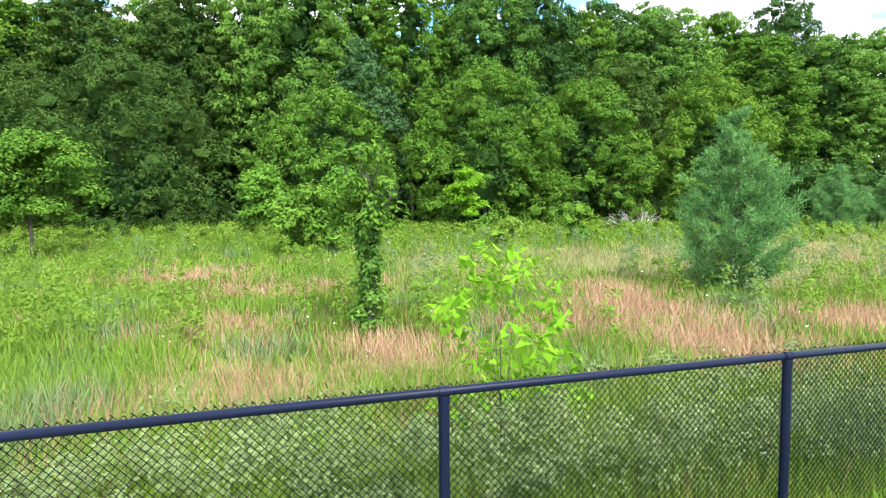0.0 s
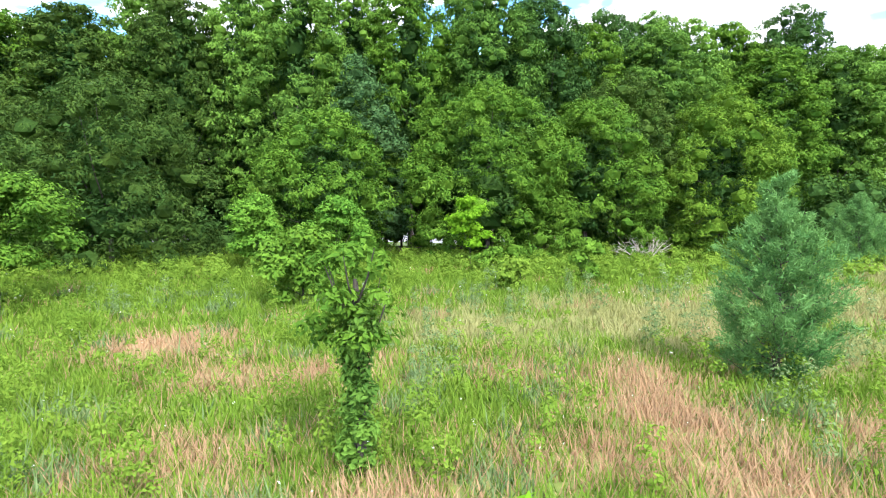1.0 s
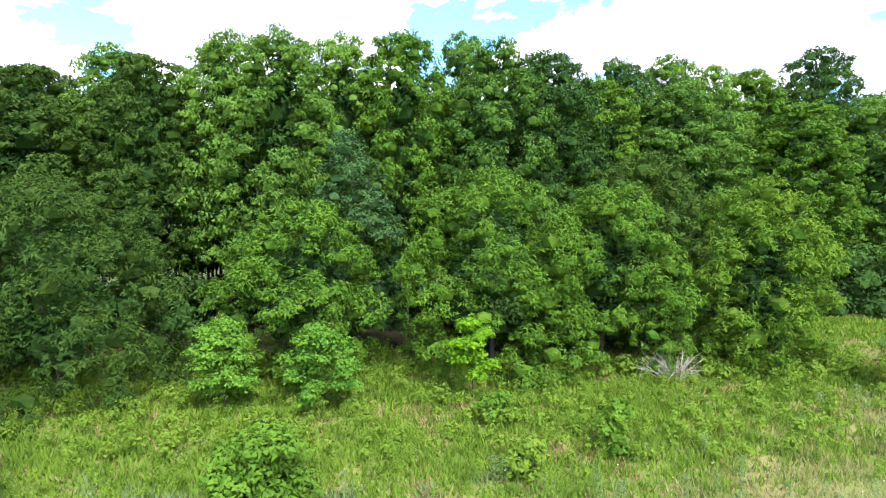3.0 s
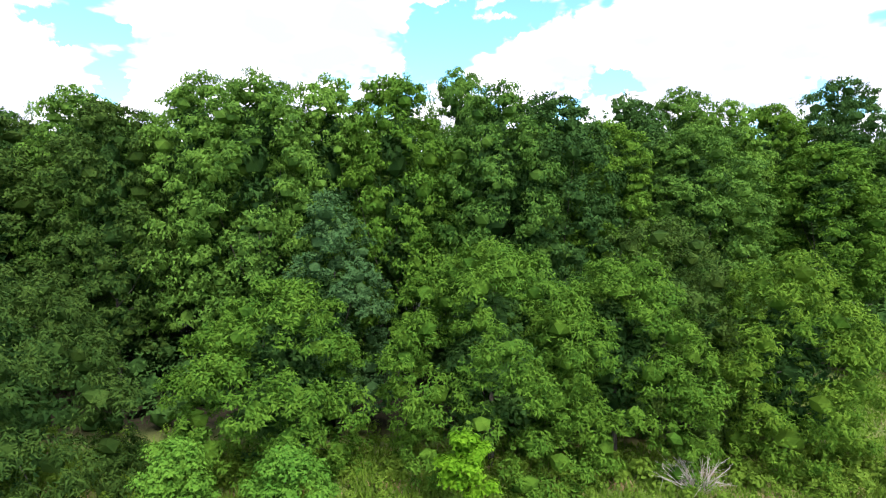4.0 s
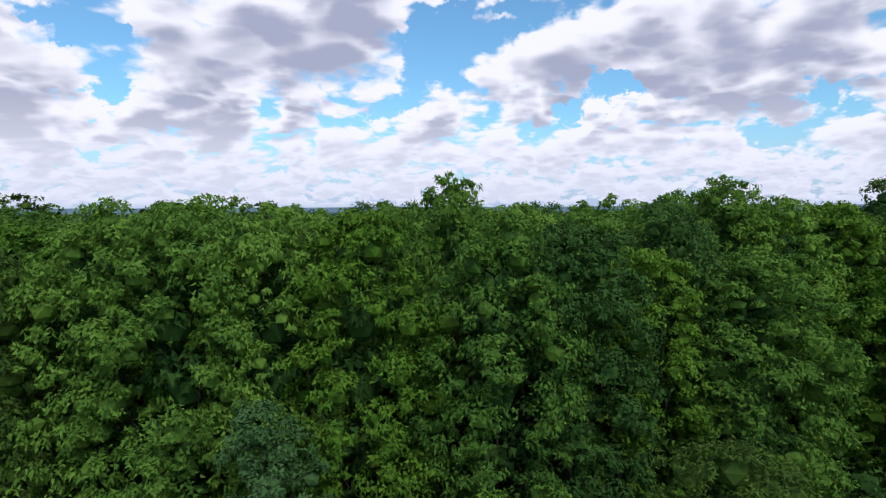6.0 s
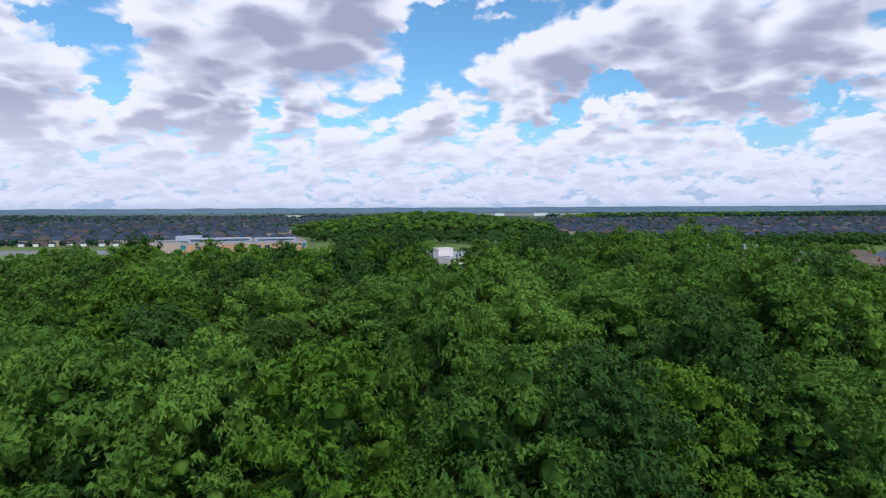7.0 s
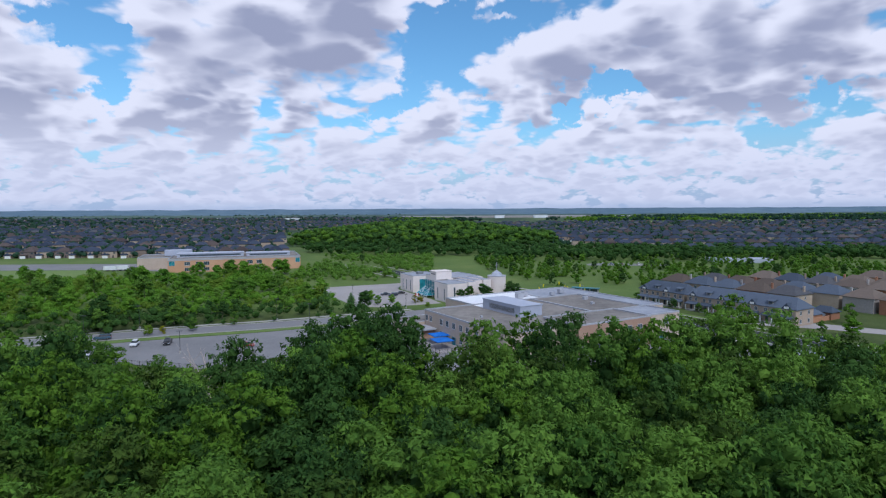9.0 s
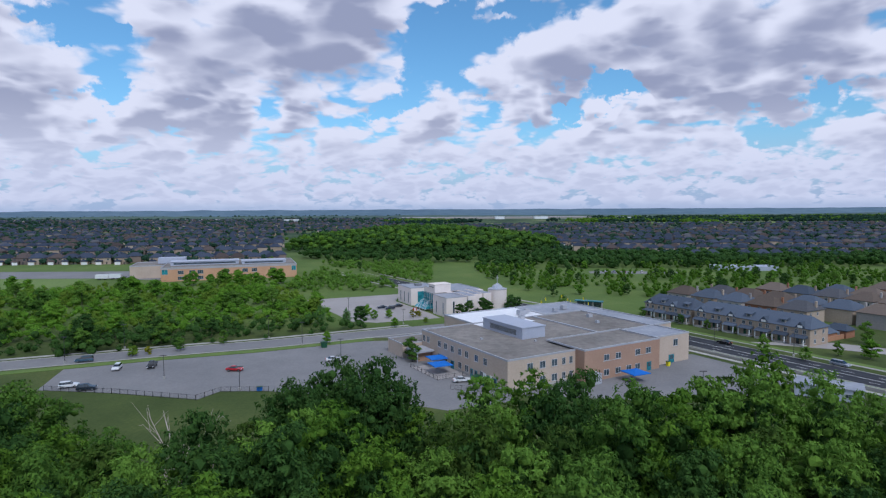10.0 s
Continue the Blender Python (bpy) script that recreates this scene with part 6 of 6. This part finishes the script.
while len(sites) + len(bright) + len(pale) < 2200:
    x, y = -265 + 240 * gr.random(), 200 + 225 * gr.random()
    line = 273 + 0.42 * (x + 30)
    if y < line or y > 412 + 0.1 * x or (x > -74 and y > 280 and x > -74 + (y - 352) * -0.55) or (x < -250 and y > 360):
        continue
    if noise.noise(Vector((x * 0.03, y * 0.03, 9))) < -0.25 and y > line + 40:
        continue
    r = 1.0 + 1.5 * gr.random() ** 1.4
    swell = 0.6 + 1.1 * (0.5 + noise.noise(Vector((x * 0.06, y * 0.06, 1))))
    kind = sites if y < line + 26 + 8 * noise.noise(Vector((x * 0.05, 0, 3))) else (bright if noise.noise(Vector((x * 0.045, y * 0.045, 6))) > -0.12 else pale)
    kind.append((x, y, land(x, y) + 0.4 + (4.0 if kind is sites else 3.0) * swell * gr.random(), r))
# the scrub behind is sunlit by its brighter leaf colour only
for these, mat, label in ((sites, DARK_LEAF, "dark green thicket beside the road"), (bright, SUNLIT_GROVE_LEAF, "scrub between groves, its green brightened as by sun"), (pale, WEED, "yellow-green scrub in the open grove")):
    v, f = leaf_cloud(gr, these, 46, 0.3, 0.9, 0.65, quads=False)
    tagged(link_mesh("thicket", v, f, mat), label, "thicket", kind="stuff")
# trees along streets, yards and the park
for x, y, k, s in ((-95.6, 236, 4, 0.7), (-83.6, 243, 1, 0.6), (-72.9, 253, 1, 0.55), (-6.3, 228, 1, 0.95), (-37, 252, 0, 0.6), (-16, 281, 0, 0.6), (-4, 290, 4, 0.5), (10, 297, 2, 0.9), (14.5, 298.5, 2, 0.9), (20, 301, 2, 1.15), (22, 303, 2, 1.0), (33, 307, 2, 1.05), (36, 310, 2, 0.9), (133, 228, 0, 1.0), (126, 232, 1, 0.5), (106, 238, 1, 0.6), (112, 226, 1, 0.55),
                   (97, 283, 2, 0.6), (104, 274, 1, 0.45), (110, 266, 2, 0.4), (118, 255, 2, 0.4), (88, 300, 1, 0.6), (146, 248, 1, 0.8), (60, 330, 1, 0.7), (-20, 300, 0, 0.6), (-33, 300, 2, 0.7), (-30, 306, 0, 0.7), (-38, 300, 4, 0.7), (-26, 297, 3, 0.6)):
    grove_tree(k, x, y, s)
for k in range(120):
    x, y = 25 + 260 * gr.random(), 352 + 165 * gr.random()
    if x < 60 - (y - 352) * 0.3 or (100 < x < 180 and 455 < y < 490) or (x < 140 and 375 < y < 420 and gr.random() < 0.7):
        continue
    grove_tree(int(gr.choice((1, 2, 2, 3, 0))), x, y, 0.6 + 0.45 * gr.random())
for k in range(45):
    y = 395 + 150 * gr.random()
    x = -120 + 95 * gr.random() - (y - 400) * 0.35
    if -190 < x < -92 and 425 < y < 520:
        continue
    if abs((x + 27) * 0.817 + (y - 424) * 0.577) < 9:
        continue
    grove_tree(int(gr.choice((0, 1, 1, 2))), x, y, 0.5 + 0.4 * gr.random())
# lower trees of the park, joined
sites = []
for _ in range(560):
    x, y = 30 + 270 * gr.random(), 350 + 165 * gr.random()
    if x < 62 - (y - 352) * 0.3 or (95 < x < 185 and 450 < y < 495) or noise.noise(Vector((x * 0.02, y * 0.05, 2))) < -0.08:
        continue
    sites += [(x + gr.normal(), y + gr.normal(), G + h, 1.7 - 0.15 * h + 0.4 * gr.random()) for h in (1.2, 3.0, 4.6)]
v, f = leaf_cloud(gr, sites, 30, 0.36, 0.95, 0.75, quads=False)
tagged(link_mesh("park_trees", v, f, LIGHT_LEAF), "rows of green trees across the park lawns", "trees", kind="stuff")
# trees before the far school and along the back road
for k in range(16):
    grove_tree(int(gr.choice((0, 1, 0, 3))), -172 + 75 * gr.random(), 398 + 26 * gr.random() , 1.0 + 0.5 * gr.random())
sites = []
while len(sites) < 520:
    x, y = -110 + 105 * gr.random(), 380 + 165 * gr.random()
    off = (x + 27) * 0.817 + (y - 424) * 0.577
    if abs(off) < 11 or (-72 < x < -14 and y < 378) or (x > -35 and y < 395) or (x < -88 and y < 520):
        continue
    r = 1.3 + 1.4 * gr.random()
    sites.append((x, y, G + 0.6 + 3.6 * gr.random(), r))
v, f = leaf_cloud(gr, sites, 46, 0.32, 0.95, 0.6, quads=False)
tagged(link_mesh("thicket", v, f, MAPLE), "green bushes and young trees beside the back road", "thicket", kind="stuff")
for seed, x, y, s in ((81, -10, 303, 1.6), (82, -7.5, 304.5, 1.2), (83, -92, 239, 1.3)):
    bushy(seed, "golden_shrub", "golden yellow shrub beside the road", x, y, G + 2.0 * s, s, 0.1, 16, 60, 0.16, YELLOW_LEAF, 0.4, 0.7, radius=0.05, category="shrub")
# dark conifers by the church lot
pine(71, -47.4, 292, 8.0, 2.6, "tall dark spruce beside the church car park").location.z = G
pine(72, -36, 288, 6.5, 2.2, "dark spruce beside the church car park").location.z = G
for i, ob in enumerate(GROVE):
    ob.matrix_basis = pose(-214 + i * 9, 300 - i * 2, land(-214, 300))


def far_wood(name, label, sites, mat, size=1.0, leaves=16):
    v, f = leaf_cloud(gr, sites, leaves, size, 0.8, 0.85, quads=False)
    tagged(link_mesh(name, v, f, mat), label, "woodland", kind="stuff")


sites, dark_sites, light_sites = [], [], []
for _ in range(2300):
    x, y = -170 + 300 * gr.random(), 600 + 260 * gr.random()
    e = ((x + 20) / 150) ** 2 + ((y - 735) / 135) ** 2
    if e > 1 + 0.15 * gr.normal():
        continue
    p = (x, y, land(x, y) + 5 + 7.5 * gr.random(), 2.6 + 1.6 * gr.random())
    (light_sites if gr.random() < 0.2 else sites if gr.random() < 0.5 else dark_sites).append(p)
    # a low dark green clump beneath every crown
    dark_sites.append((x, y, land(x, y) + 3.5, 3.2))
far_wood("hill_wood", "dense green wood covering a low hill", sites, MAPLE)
far_wood("hill_wood", "dark green crowns and lower leaves in the hill wood", dark_sites, DARK_LEAF)
far_wood("hill_wood", "lighter green crowns in the hill wood", light_sites, LIGHT_LEAF)
# belt of trees before the hill and towards the far streets
sites = []
for _ in range(1500):
    x = -130 + 520 * gr.random()
    y = 505 + 115 * gr.random()
    if (x < 30 and y < 545) or abs((x + 27) * 0.817 + (y - 424) * 0.577) < 9 or (x < -90 and y < 580):
        continue
    sites.append((x, y, land(x, y) + 2 + 5 * gr.random(), 2.2 + 1.4 * gr.random()))
far_wood("tree_belt", "belt of dark green trees along the park", sites, DARK_LEAF, 0.9)
# trees scattered among the far streets, thickening into woods towards the horizon
sites = []
for _ in range(7000):
    y = 560 + 2400 * gr.random() ** 1.5
    x = (gr.random() * 2 - 1) * 0.82 * y
    if not town_site(x, y) and (y < 1100 or x > 0):
        continue
    sites.append((x, y, G + 2.5 + 2.5 * gr.random(), 2.4 + 1.6 * gr.random() + y * 0.0007))
far_wood("street_trees", "trees scattered among distant streets", sites, HAZY_LEAF, 1.2, 10)
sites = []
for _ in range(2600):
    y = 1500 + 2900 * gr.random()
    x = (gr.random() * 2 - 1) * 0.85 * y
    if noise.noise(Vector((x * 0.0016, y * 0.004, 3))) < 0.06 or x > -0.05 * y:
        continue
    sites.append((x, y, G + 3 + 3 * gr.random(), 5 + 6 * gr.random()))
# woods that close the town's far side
# patches of lighter leaf colour stand for sun on these woods
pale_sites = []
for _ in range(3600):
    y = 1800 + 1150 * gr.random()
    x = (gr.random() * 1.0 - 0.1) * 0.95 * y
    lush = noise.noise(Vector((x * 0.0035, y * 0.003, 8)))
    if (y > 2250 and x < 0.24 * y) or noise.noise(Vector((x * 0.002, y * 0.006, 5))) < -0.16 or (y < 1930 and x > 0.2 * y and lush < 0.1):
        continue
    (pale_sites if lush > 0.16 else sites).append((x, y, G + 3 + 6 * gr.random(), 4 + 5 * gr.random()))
far_wood("distant_woods", "dark woods towards the horizon", sites, HAZY_LEAF, 4.0, 10)
far_wood("distant_woods", "woods beyond the town, coloured lighter as if sunlit", pale_sites, LIGHT_LEAF, 4.0, 10)

# bare building land and pale fields far off
for x0, x1, y0, y1, label in ((-200, 700, 2800, 3040, "wide bare earth building land far off"), (420, 1500, 1750, 1900, "bright green field far off"), (700, 2200, 2350, 2700, "green farmland towards the horizon"), (-2300, -700, 2700, 3000, "green farmland towards the horizon"), (-1700, -1050, 1500, 1560, "pale field beyond far houses")):
    tagged(part("bare_land", slab([(x0, y0), (x1, y0), (x1, y1), (x0, y1)], G, G + (7.0 if y0 == 2800 else 2.0)), PALE_LOT if x0 < 0 else FIELD), label, "field", kind="structure")
for x, y, w in ((-560, 2150, 50), (420, 2740, 60), (240, 2720, 40), (700, 2400, 50)):
    tagged(part("warehouse", boxes((x, y, G, x + w, y + 40, G + 11), (x - 1, y - 1, G + 11.003, x + w + 1, y + 41, G + 12)), ROOF_WHITE), "long white warehouse far off", "warehouse")

# low ridge along the horizon, its colour blued for haze
HAZY_RIDGE = speckled("hazy_ridge", (0.045, 0.095, 0.15), (0.13, 0.20, 0.25), 0.012, 1.0)
v, f = [], []
for i in range(161):
    x = -4800 + i * 60
    h = 44 + 5 * noise.noise(Vector((x * 0.0011, 0, 2))) + 5 * noise.noise(Vector((x * 0.006, 0, 5)))
    bow = 4550 - (x / 4800) ** 2 * 1500
    v += [(x, bow - 350, G - 1), (x, bow, G + h), (x, bow + 250, G - 1)]
for i in range(160):
    b = i * 3
    f += [(b, b + 3, b + 4, b + 1), (b + 1, b + 4, b + 5, b + 2)]
tagged(link_mesh("backdrop", v, f, HAZY_RIDGE, smooth=True), "low ridge along the horizon in hazy blue-green", "hills", kind="structure")

v, f = [], []
for i in range(121):
    x = -3600 + i * 60
    h = 13 + 6 * noise.noise(Vector((x * 0.0015, 3, 2))) + 5 * noise.noise(Vector((x * 0.012, 0, 5)))
    v += [(x, 3050, G - 1), (x, 3250, G + h), (x, 3500, G - 1)]
for i in range(120):
    b = i * 3
    f += [(b, b + 3, b + 4, b + 1), (b + 1, b + 4, b + 5, b + 2)]
# nearer rise: woodland green with some haze blue in the colour
HAZY_NEAR_RIDGE = speckled("hazy_wooded_ridge", (0.022, 0.05, 0.052), (0.085, 0.14, 0.09), 0.02, 1.0)
tagged(link_mesh("backdrop", v, f, HAZY_NEAR_RIDGE, smooth=True), "low wooded rise before the horizon", "hills", kind="structure")
